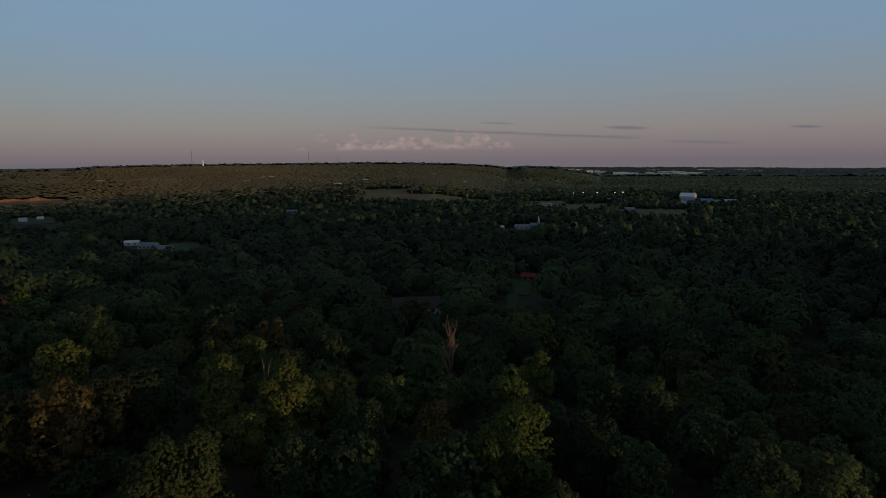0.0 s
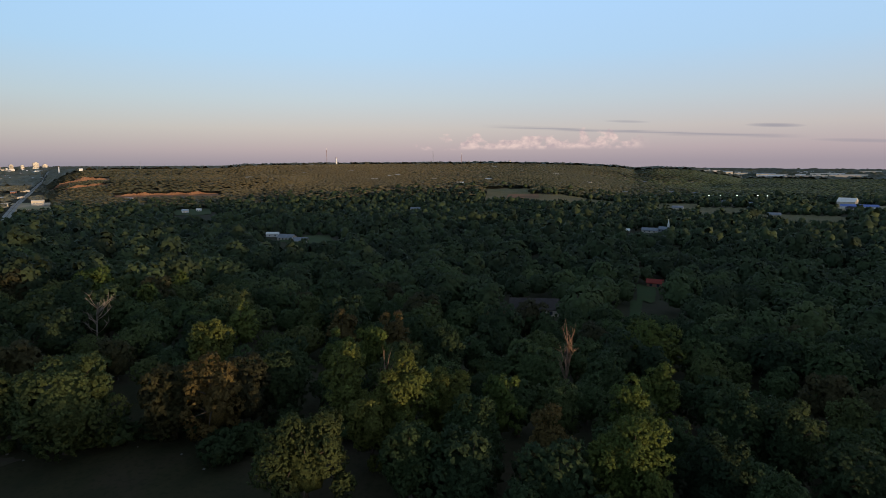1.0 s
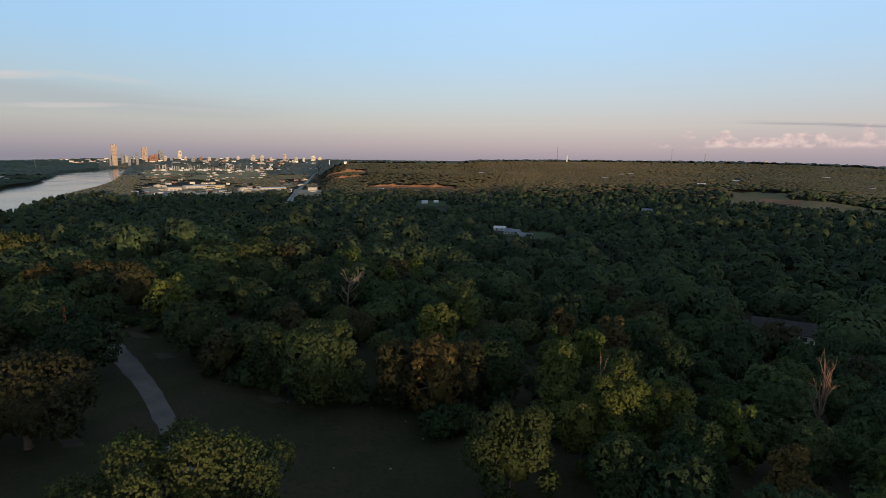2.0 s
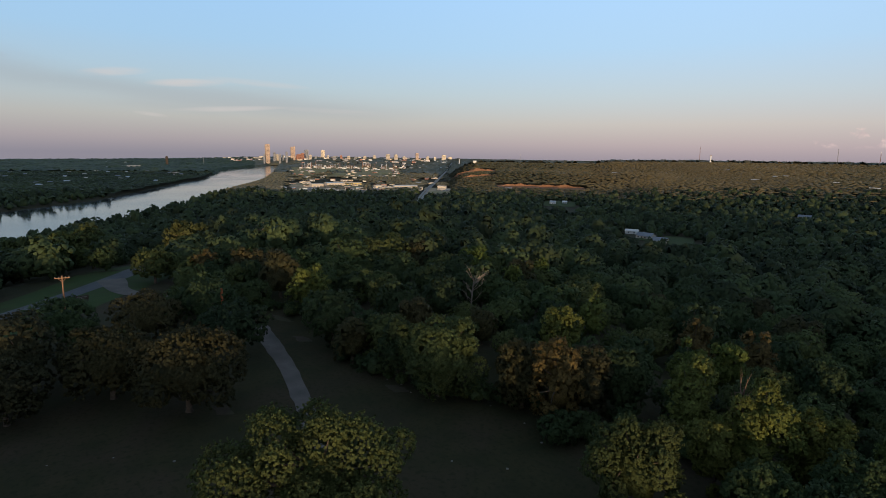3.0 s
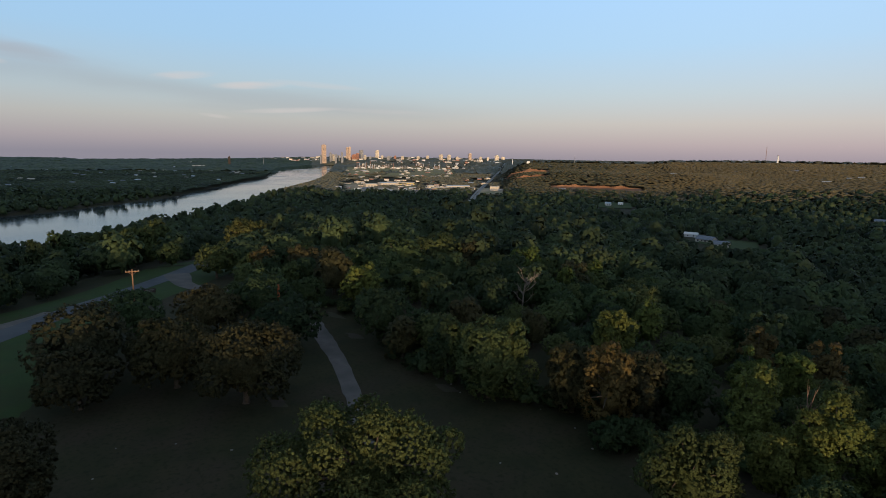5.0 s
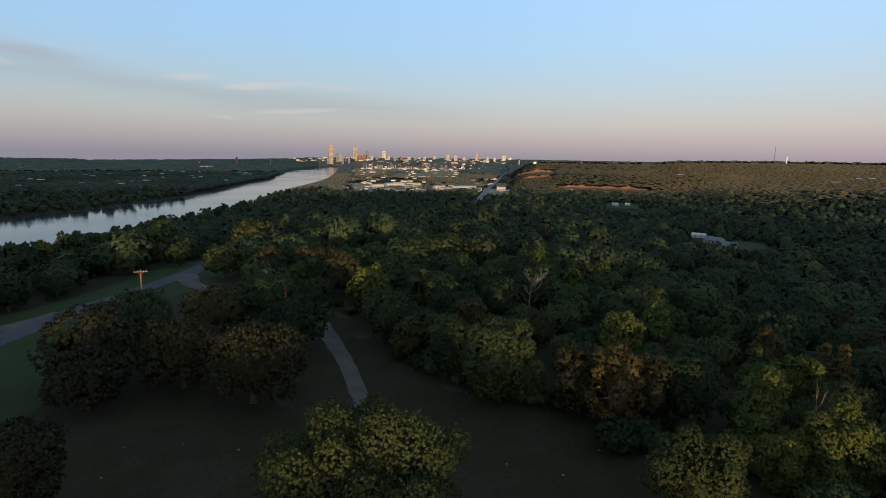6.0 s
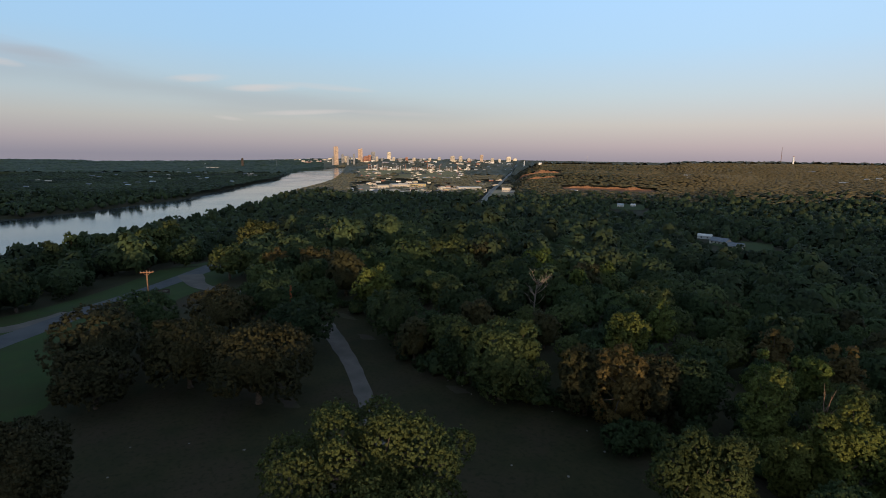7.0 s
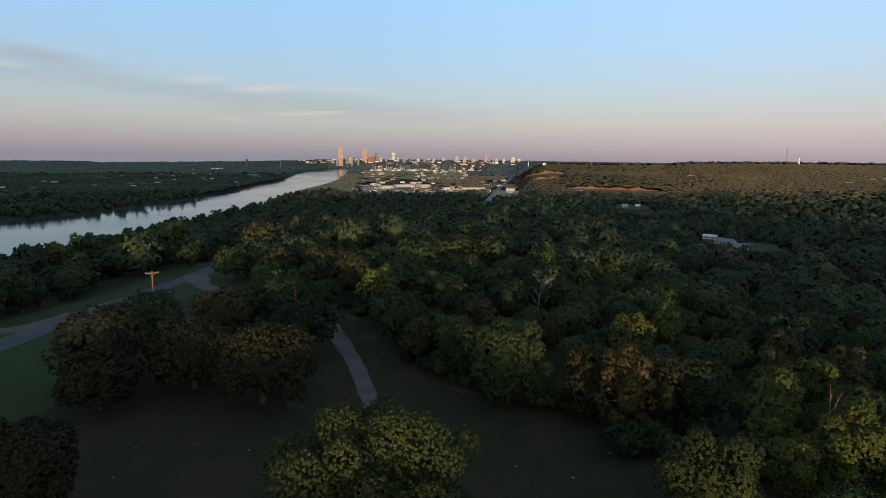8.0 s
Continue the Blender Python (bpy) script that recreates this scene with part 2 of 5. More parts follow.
def lamp_material():
    m = bpy.data.materials.new("lit_floodlight")
    m.use_nodes = True
    n = Nodes(m.node_tree)
    e = n.put("ShaderNodeEmission", ((1.0, 0.95, 0.85, 1), 6.0))
    n.put("ShaderNodeOutputMaterial", (e.outputs[0],))
    return m


FLOOD = lamp_material()


def water_material():
    m = bpy.data.materials.new("river_water")
    m.use_nodes = True
    n = Nodes(m.node_tree)
    co = n.put("ShaderNodeTexCoord").outputs["Object"]
    w = n.noise(co, 0.10, 4.0, 0.6)
    bp = n.put("ShaderNodeBump", {"Strength": 0.15, "Distance": 0.5, "Height": w})
    calm = n.noise(co, 0.006, 3.0, 0.5)
    b = n.put("ShaderNodeBsdfPrincipled", {"Base Color": (0.045, 0.050, 0.050, 1), "IOR": 1.33, "Normal": bp.outputs[0]})
    n.t.links.new(n.ramp(calm, ((0.4, 0.05), (0.65, 0.14))), b.inputs["Roughness"])
    n.put("ShaderNodeOutputMaterial", (b.outputs[0],))
    return m


WATER = water_material()


# ---------------------------------------------------------------- building helpers
def polar(az, d):
    """Plan position at a bearing (degrees, counter-clockwise from +Y) and a distance from the camera's foot."""
    return -d * np.sin(np.radians(az)), d * np.cos(np.radians(az))


def mesh_of(name, verts, faces, mats, smooth=False):
    me = bpy.data.meshes.new(name)
    me.from_pydata([tuple(v) for v in verts], [], [tuple(f) for f in faces])
    for m in (mats if isinstance(mats, (list, tuple)) else (mats,)):
        me.materials.append(m)
    if smooth:
        me.polygons.foreach_set("use_smooth", np.ones(len(me.polygons), dtype=bool))
    me.update()
    return me


def big_mesh(name, verts, polys, mat, tone=None, smooth=False, normals=None):
    """A mesh from numpy arrays; polys is (n, 3) or (n, 4)."""
    me = bpy.data.meshes.new(name)
    k = polys.shape[1]
    me.vertices.add(len(verts))
    me.vertices.foreach_set("co", np.ascontiguousarray(verts, dtype=np.float32).ravel())
    me.loops.add(polys.size)
    me.loops.foreach_set("vertex_index", np.ascontiguousarray(polys, dtype=np.int32).ravel())
    me.polygons.add(len(polys))
    me.polygons.foreach_set("loop_start", np.arange(0, polys.size, k, dtype=np.int32))
    if smooth:
        me.polygons.foreach_set("use_smooth", np.ones(len(polys), dtype=bool))
    me.materials.append(mat)
    if tone is not None:
        me.attributes.new("tone", "FLOAT", "POINT").data.foreach_set("value", np.ascontiguousarray(tone, dtype=np.float32))
    me.update(calc_edges=True)
    if normals is not None:
        me.normals_split_custom_set_from_vertices(np.ascontiguousarray(normals, dtype=np.float32))
    return me


def part(name, me, parent, label="", at=None):
    ob = new(name, me)
    ob.parent = parent
    if at is not None:
        ob.matrix_basis = at
    if label:
        tagged(ob, label=label)
    return ob


def thing(name, label, category, m, group="", kind=""):
    ob = new(name)
    ob.matrix_basis = m
    return tagged(ob, label, category, group, kind)


class Shape:
    """Collects simple solids into one mesh."""

    def __init__(self):
        self.v, self.f = [], []

    def add(self, verts, faces):
        k = len(self.v)
        self.v += [tuple(p) for p in verts]
        self.f += [tuple(i + k for i in q) for q in faces]
        return self

    def box(self, x, y, z, w, l, h, rz=0.0):
        """A box standing on (x, y, z), w by l by h."""
        c, s = math.cos(radians(rz)), math.sin(radians(rz))
        vs = []
        for dz in (0, h):
            for a, b in ((-1, -1), (1, -1), (1, 1), (-1, 1)):
                px, py = a * w / 2, b * l / 2
                vs.append((x + px * c - py * s, y + px * s + py * c, z + dz))
        return self.add(vs, ((3, 2, 1, 0), (4, 5, 6, 7), (0, 1, 5, 4), (1, 2, 6, 5), (2, 3, 7, 6), (3, 0, 4, 7)))

    def gable(self, w, l, z, rise, over=0.4, thick=0.2):
        """A gabled roof slab, its ridge along y, eaves at z."""
        x, y = w / 2 + over, l / 2 + over
        e = z - over * rise / (w / 2)
        prof = ((-x, e), (0, z + rise), (x, e), (x, e + thick), (0, z + rise + thick), (-x, e + thick))
        vs = [(a, -y, b) for a, b in prof] + [(a, y, b) for a, b in prof]
        fs = [(0, 1, 4, 5), (1, 2, 3, 4), (11, 10, 7, 6), (10, 9, 8, 7)]
        fs += [(i, (i + 1) % 6 + 0, (i + 1) % 6 + 6, i + 6) for i in range(6)]
        return self.add(vs, [tuple(reversed(q)) if i > 3 else q for i, q in enumerate(fs)])

    def gable_wall(self, w, l, h, rise):
        vs = [(-w / 2, -l / 2, 0), (w / 2, -l / 2, 0), (w / 2, l / 2, 0), (-w / 2, l / 2, 0), (-w / 2, -l / 2, h), (w / 2, -l / 2, h),
              (w / 2, l / 2, h), (-w / 2, l / 2, h), (0, -l / 2, h + rise), (0, l / 2, h + rise)]
        return self.add(vs, ((0, 1, 5, 8, 4), (2, 3, 7, 9, 6), (1, 2, 6, 5), (3, 0, 4, 7), (4, 8, 9, 7), (5, 6, 9, 8)))

    def tube(self, pts, radii, sides=6):
        """A tapered tube along points."""
        rings = []
        for i, p in enumerate(pts):
            a = Vector(pts[max(i - 1, 0)])
            b = Vector(pts[min(i + 1, len(pts) - 1)])
            ax = (b - a).normalized()
            u = ax.orthogonal().normalized()
            w = ax.cross(u)
            rings.append([Vector(p) + radii[i] * (math.cos(t) * u + math.sin(t) * w) for t in np.linspace(0, 2 * math.pi, sides, endpoint=False)])
        fs = []
        for i in range(len(pts) - 1):
            for j in range(sides):
                k = (j + 1) % sides
                fs.append((i * sides + j, i * sides + k, (i + 1) * sides + k, (i + 1) * sides + j))
        fs.append(tuple(reversed(range(sides))))
        fs.append(tuple(range((len(pts) - 1) * sides, len(pts) * sides)))
        return self.add([v for r in rings for v in r], fs)

    def lathe(self, prof, sides=16, x=0.0, y=0.0):
        """A turned solid from (radius, height) pairs."""
        vs = [(x + r * math.cos(t), y + r * math.sin(t), z) for r, z in prof for t in np.linspace(0, 2 * math.pi, sides, endpoint=False)]
        fs = [(i * sides + j, i * sides + (j + 1) % sides, (i + 1) * sides + (j + 1) % sides, (i + 1) * sides + j)
              for i in range(len(prof) - 1) for j in range(sides)]
        fs.append(tuple(range((len(prof) - 1) * sides, len(prof) * sides)))
        return self.add(vs, fs)

    def mesh(self, name, mat, smooth=False):
        return mesh_of(name, self.v, self.f, mat, smooth)


# ---------------------------------------------------------------- the lie of the land
RINGS = np.array([0, 60, 100, 150, 200, 300, 450, 700, 1000], dtype=float)
LAND = (  # bearing, then the ground's height at each ring
    (-180, (0, 0, 0, 0, 0, 0, -5, -15, -25)), (-130, (0, 0, -2, -5, -8, -14, -20, -28, -30)),
    (-90, (0, -2, -8, -15, -20, -25, -28, -30, -30)), (-20, (0, -2, -8, -15, -20, -26, -31, -36, -37)),
    (0, (0, -1, -6, -14, -19, -26, -33, -40, -42)), (20, (0, 0, -4, -10, -15, -24, -34, -43, -46)),
    (35, (0, 0, -1, -5, -9, -18, -30, -43, -46)), (50, (0, 0, 0, -1, -3, -9, -18, -33, -43)),
    (65, (0, 0, 0, 0, -1, -8, -23, -40, -43)), (78, (0, 0, 0, 0, -2, -17, -36, -43, -43)),
    (92, (0, 0, 0, -1, -7, -26, -43, -43, -43)), (120, (0, 0, 0, -1, -14, -34, -43, -43, -43)),
    (150, (0, 0, 0, 0, 0, 0, -10, -25, -40)), (180, (0, 0, 0, 0, 0, 0, -5, -15, -25)))
LAND_AZ = np.array([r[0] for r in LAND], dtype=float)
LAND_Z = np.array([r[1] for r in LAND], dtype=float)
RIVER_Z = -46.0
CREST_D = 2500.0
CREST = ((-60, -1.95), (-20, -1.95), (-16, -1.6), (-14, -1.15), (-12.4, -0.90), (-11.3, -0.68), (-8.3, -0.55), (-6.3, -0.68), (-5, -0.46), (-1.2, -0.20), (3, -0.05), (8, 0.0),
         (20, 0.0), (27, -0.03), (31, -0.10), (33, -0.30), (43, -0.34), (44.1, -0.36), (44.7, -0.52), (45.4, -0.76), (46.2, -1.2), (46.9, -1.7), (47.4, -1.95), (60, -1.95))
SKYLINE = ((-180, -0.8), (-33, -0.84), (-23, -0.70), (-14, -0.64), (-6, -0.58), (0, -0.38), (17, -0.24), (42, -0.20), (46.5, -0.16), (48, -0.13), (56, -0.14), (62, -0.17), (66, -0.24), (69.4, -0.38), (73, -0.50), (80, -0.62), (85.3, -0.70), (86, -0.61), (100, -0.62), (180, -0.6))
FAR_BANK = ((-1500, -3000), (-1050, -1800), (-860, -800), (-846, -200), (-848, -27), (-914, 59), (-1042, 177), (-1091, 222), (-1350, 372), (-1617, 523), (-1781, 630),
            (-1930, 712), (-2156, 808), (-2846, 1127), (-3329, 1464), (-3653, 1731), (-3980, 1925))
NEAR_BANK = ((-3935, 1965), (-3150, 1560), (-2350, 1150), (-1680, 790), (-1400, 612), (-1200, 478), (-950, 328), (-760, 204), (-640, 118), (-545, 44), (-490, -20), (-465, -90), (-450, -250), (-540, -800), (-750, -1800), (-1150, -3000))
RIVER = np.array(FAR_BANK + NEAR_BANK, dtype=float)


def inside(x, y, poly):
    x, y = np.asarray(x, dtype=float), np.asarray(y, dtype=float)
    out = np.zeros(x.shape, dtype=bool)
    px, py = poly[:, 0], poly[:, 1]
    for i in range(len(poly)):
        x1, y1, x2, y2 = px[i - 1], py[i - 1], px[i], py[i]
        if y1 != y2:
            out ^= ((y1 > y) != (y2 > y)) & (x < (x2 - x1) * (y - y1) / (y2 - y1) + x1)
    return out


def near_line(x, y, pts, closed=False):
    """Distance to a polyline."""
    x, y = np.asarray(x, dtype=float), np.asarray(y, dtype=float)
    best = np.full(x.shape, 1e9)
    pts = list(pts) + ([pts[0]] if closed else [])
    for (x1, y1), (x2, y2) in zip(pts, pts[1:]):
        dx, dy = x2 - x1, y2 - y1
        t = np.clip(((x - x1) * dx + (y - y1) * dy) / (dx * dx + dy * dy), 0, 1)
        best = np.minimum(best, np.hypot(x - x1 - t * dx, y - y1 - t * dy))
    return best


def ease(t):
    t = np.clip(t, 0, 1)
    return t * t * (3 - 2 * t)


def wave(x, y, size, seed=0):
    """A cheap smooth noise, -1 to 1."""
    a, b = x / size + seed * 7.13, y / size - seed * 3.71
    return (np.sin(a + 1.7 * np.sin(b * 0.7)) + np.sin(b * 1.13 + 1.3 * np.sin(a * 0.61 + 2.0)) + np.sin((a + b) * 0.57 + 4.0)) / 3.0


def shore(x, y):
    """Signed distance to the river's edge, negative in the water."""
    e = near_line(x, y, RIVER.tolist(), True)
    return np.where(inside(x, y, RIVER), -e, e)


def ground(x, y):
    x, y = np.atleast_1d(np.asarray(x, dtype=float)), np.atleast_1d(np.asarray(y, dtype=float))
    d, az = np.hypot(x, y), np.degrees(np.arctan2(-x, y))
    # near land: bearings and rings, smoothly between
    i = np.clip(np.searchsorted(LAND_AZ, az, side="right") - 1, 0, len(LAND_AZ) - 2)
    f = ease((az - LAND_AZ[i]) / (LAND_AZ[i + 1] - LAND_AZ[i]))
    j = np.clip(np.searchsorted(RINGS, d, side="right") - 1, 0, len(RINGS) - 2)
    g = np.clip((d - RINGS[j]) / (RINGS[j + 1] - RINGS[j]), 0, 1)
    z = (LAND_Z[i, j] * (1 - g) + LAND_Z[i, j + 1] * g) * (1 - f) + (LAND_Z[i + 1, j] * (1 - g) + LAND_Z[i + 1, j + 1] * g) * f
    z = z + wave(x, y, 23.0, 1) * 0.5 * ease((d - 110) / 200)
    # the wooded hills to the right of the plain
    el = np.interp(az, [c[0] for c in CREST], [c[1] for c in CREST])
    zc = np.maximum(EYE + CREST_D * np.tan(np.radians(el)) - 9.0, z)
    foot = 1180 - 380 * ease((33 - az) / 10) * ease((az + 6) / 8)
    rise = np.clip((d - foot) / (CREST_D - foot), 0, 1)
    up = ease(rise) * 0.7 + rise * 0.3
    hill = z + (zc - z) * up
    spur = np.exp(-((d - 1620) / 150.0) ** 2) * 17 * ease((az - 24) / 6) * ease((44 - az) / 4)
    hill = hill + spur + (wave(x, y, 140.0, 2) * 5.0 + wave(x, y, 300.0, 8) * 10.0) * np.sin(np.pi * rise) * ease((zc - z) / 30)
    # beyond the crest the land lifts gently to the skyline
    sky = EYE + 4900.0 * np.tan(np.radians(np.interp(az, [c[0] for c in SKYLINE], [c[1] for c in SKYLINE]))) - 8.0
    start = 3300 + 1050 * np.exp(-((az - 66) / 4.5) ** 4)
    start = start + (CREST_D - start) * ease((az + 18) / 7) * ease((47.5 - az) / 1.5)
    far = ease((d - start) / (4900 - start))
    z = hill + (sky - hill) * far
    # unseen ridge added behind the camera; its crest is shaped to shade the valley
    s = x * SUNDIR.x + y * SUNDIR.y
    s, o = s / math.cos(radians(SUN_EL)), (x * -SUNDIR.y + y * SUNDIR.x) / -math.cos(radians(SUN_EL))
    # bumps and dips set which trees and banks get sun
    crest = 21.0 - 12.0 * np.exp(-((o - 49) / 20.0) ** 2) + 3.0 * np.exp(-((o - 100) / 30.0) ** 2) + 4.0 * np.exp(-((o + 34) / 26.0) ** 2) + 7.0 * ease((o - 250) / 90) + 3.4 * np.exp(-((o - 9) / 15.0) ** 2) + 5.0 * ease((-62 - o) / 40) + 66.0 * ease((-230 - o) / 130) - 5.0 * np.exp(-((o - 170) / 75.0) ** 2) + wave(o, o * 0, 60.0, 5) * 1.8
    ridge = crest * np.exp(-((s + 260) / 110.0) ** 2) * ease((520 - o) / 90) * ease((o + 1500) / 200)
    z = np.where(s < -40, np.maximum(z, ridge - 90 * ease((o - 400) / 90)), z)
    # the river's bed
    if np.any((az > 55) | (az < -150)):
        e = shore(x, y)
        z = np.where(e < 60, z + (np.minimum(z, RIVER_Z - 3) - z) * ease((14 - e) / 22), z)
    return z


def gz(x, y):
    return float(ground(x, y)[0])


def build_ground():
    az = np.concatenate((np.arange(-180, -42, 4.0), np.arange(-42, 104, 0.55), np.arange(104, 180, 4.0)))
    d = np.concatenate((np.arange(4, 300, 4.0), np.arange(300, 1000, 10.0), np.geomspace(1000, 4960, 130)))
    A, D = np.meshgrid(az, d, indexing="ij")
    X, Y = polar(A.ravel(), D.ravel())
    v = np.column_stack((X, Y, ground(X, Y)))
    n, k = len(az), len(d)
    i, j = np.meshgrid(np.arange(n), np.arange(k - 1), indexing="ij")
    a, b = (i * k + j).ravel(), (((i + 1) % n) * k + j).ravel()
    q = np.column_stack((b, b + 1, a + 1, a))[:, ::-1]
    v = np.vstack((v, [[0, 0, 0]]))
    me = big_mesh("ground", v, q[:, ::-1], GRASS, smooth=True)
    bmh = bmesh.new()
    bmh.from_mesh(me)
    bmh.verts.ensure_lookup_table()
    for t in range(n):
        bmh.faces.new((bmh.verts[len(v) - 1], bmh.verts[((t + 1) % n) * k], bmh.verts[t * k]))
    bmh.normal_update()
    if sum(f.normal.z for f in bmh.faces) < 0:
        bmesh.ops.reverse_faces(bmh, faces=bmh.faces)
    bmh.to_mesh(me)
    bmh.free()
    return tagged(new("ground", me), "rolling grassy ground falling from the park to the river plain", "ground", kind="structure")


build_ground()


def build_water():
    w = [(p[0] - 40 * (i < len(FAR_BANK)), p[1] + 0.0, RIVER_Z) for i, p in enumerate(RIVER)]
    bmh = bmesh.new()
    vs = [bmh.verts.new((x + (25 if i >= len(FAR_BANK) else 0), y, z)) for i, (x, y, z) in enumerate(w)]
    f = bmh.faces.new(vs)
    bmesh.ops.triangulate(bmh, faces=[f])
    bmh.normal_update()
    for f in bmh.faces:
        if f.normal.z < 0:
            f.normal_flip()
    me = bpy.data.meshes.new("river")
    bmh.to_mesh(me)
    bmh.free()
    me.materials.append(WATER)
    return tagged(new("river", me), "wide calm river reflecting the evening sky", "river", kind="structure")


build_water()


def smooth_line(pts, step):
    """A Catmull-Rom curve through plan points."""
    p = [Vector((*q, 0)) for q in pts]
    p = [2 * p[0] - p[1]] + p + [2 * p[-1] - p[-2]]
    out = []
    for a, b, c, e in zip(p, p[1:], p[2:], p[3:]):
        k = max(2, int((c - b).length / step))
        for i in range(k):
            t = i / k
            out.append(0.5 * (2 * b + (c - a) * t + (2 * a - 5 * b + 4 * c - e) * t * t + (3 * b - a - 3 * c + e) * t ** 3))
    out.append(p[-2])
    return [(q.x, q.y) for q in out]


def strip(name, pts, width, mat, lift, step=3.0, ragged=0.0, shift=0.0, across=4):
    """A paved strip along a line, draped over the ground."""
    line = smooth_line(pts, step)
    rows = []
    for i, (x, y) in enumerate(line):
        a, b = line[max(i - 1, 0)], line[min(i + 1, len(line) - 1)]
        t = Vector((b[0] - a[0], b[1] - a[1])).normalized()
        nrm = Vector((-t.y, t.x))
        w = (width if np.isscalar(width) else np.interp(i / (len(line) - 1), np.linspace(0, 1, len(width)), width))
        for k in range(across + 1):
            o = shift + w * (k / across - 0.5)
            if k in (0, across):
                o += random.uniform(-ragged, ragged)
            rows.append((x + nrm.x * o, y + nrm.y * o))
    R = np.array(rows)
    z = ground(R[:, 0], R[:, 1]) + lift
    fs = [(i * (across + 1) + k, (i + 1) * (across + 1) + k, (i + 1) * (across + 1) + k + 1, i * (across + 1) + k + 1)
          for i in range(len(line) - 1) for k in range(across)]
    me = mesh_of(name, np.column_stack((R, z)), fs, mat)
    if me.polygons[0].normal.z < 0:
        me.flip_normals()
    return me


ROAD = ((-70, -54), (-105, -25), (-127, -7.5), (-140, 4), (-158, 20.5), (-175, 35.5), (-192, 48), (-215, 64), (-262, 92))
APRON = ((-150, -20), (-139, -9), (-140, -2), (-147, 5))
SPUR = ((-178, 37.5), (-169, 36.5), (-161, 35.5), (-154, 36), (-147, 38.5), (-141, 44), (-137, 52))
TRAIL = ((-36, 24), (-45, 28.0), (-57, 32.3), (-68.4, 36.8), (-83.2, 41.8), (-95.6, 45.2), (-106, 48.0))
HIGHWAY = tuple(tuple(float(c) for c in polar(a, d)) for a, d in ((50.2, 900), (49.7, 1056), (48.9, 1400), (48.0, 1925), (47.15, 3060), (46.6, 4100)))
MEADOW = np.array(((-10, 38), (-14, 55), (-24, 63), (-36, 65), (-43, 62), (-51, 57), (-58, 53), (-75, 49), (-84, 52), (-112, 57), (-118, 50),
                   (-104, 38), (-92, 35), (-95, 20), (-108, 5), (-120, -15), (-90, -60), (60, -60), (30, 18)), dtype=float)
OPEN = (  # bearing from, to, distance from, to: land without trees
    (3.5, 8.0, 1040, 1250, FIELD, "field"), (-4.5, 3.5, 1000, 1150, FIELD, "field"), (-12.0, -8.5, 880, 1080, FIELD, "field"), (-16.5, -12.0, 760, 1000, FIELD, "field"),
    (-23.5, -16.5, 680, 880, FIELD, "field"),
    (34.3, 37.4, 985, 1110, LAWN, "lawn"), (23.4, 25.9, 505, 590, LAWN, "lawn"), (27.2, 28.2, 520, 560, LAWN, "lawn"), (-8.7, -7.0, 236, 286, PARKLAWN, "lawn"), (-7.5, -6.4, 200, 237, PARKLAWN, "lawn"),
    (55.5, 62.4, 1190, 1620, YARD, "yard"), (50.3, 54.6, 1240, 1520, YARD, "yard"), (46.6, 49.2, 1150, 1460, YARD, "yard"), (51.5, 62.3, 2080, 3650, PLAIN, "plain"),
    (33.3, 42.2, 1340, 1430, QUARRY, "cut"),
    (42.3, 46.3, 1630, 1690, QUARRY, "quarry"), (42.2, 46.7, 1840, 2025, QUARRY, "quarry"),
    (-23.5, -12.0, 2650, 3100, YARD, "lot"), (-27.5, -22.0, 960, 1120, YARD, "lot"), (-30, -23.5, 3250, 3700, YARD, "lot"))


def patch(name, label, a0, a1, d0, d1, mat, lift, category, kind="structure"):
    """Open land between two bearings and two distances, with an uneven rim."""
    na, nd = max(6, int((a1 - a0) / 0.3)), max(5, int((d1 - d0) / 25))
    ra = np.random.RandomState(int(abs(a0 * 37 + d0)) % 9999)
    A, D = np.meshgrid(np.linspace(a0, a1, na), np.linspace(d0, d1, nd), indexing="ij")
    w = (a1 - a0) * 0.06
    A[0], A[-1] = A[0] + ra.uniform(-w, w, nd), A[-1] + ra.uniform(-w, w, nd)
    h = (d1 - d0) * 0.08
    D[:, 0], D[:, -1] = D[:, 0] + ra.uniform(-h, h, na), D[:, -1] + ra.uniform(-h, h, na)
    X, Y = polar(A.ravel(), D.ravel())
    Z = ground(X, Y) + lift
    fs = [(i * nd + j, i * nd + j + 1, (i + 1) * nd + j + 1, (i + 1) * nd + j) for i in range(na - 1) for j in range(nd - 1)]
    me = mesh_of(name, np.column_stack((X, Y, Z)), fs, mat)
    if me.polygons[0].normal.z < 0:
        me.flip_normals()
    return tagged(new(name, me), label, category, kind=kind)


LABELS = {"field": "dry tan hay field between the woods", "lawn": "green mown lawn in a clearing", "yard": "dusty works yard with sheds",
          "plain": "flat green tank farm land by the river", "cut": "orange bare soil cut along the hillside", "quarry": "orange quarry face on the wooded hill",
          "lot": "pale paved lots round distant warehouses"}
for a0, a1, d0, d1, mt, nm in OPEN:
    patch(nm, LABELS[nm], a0, a1, d0, d1, mt, 0.25 + d0 * 0.0007, "ground")


patch("bare_soil", "orange bare soil across part of the hay field", 2.6, 5.6, 1075, 1140, QUARRY, 1.6, "ground")


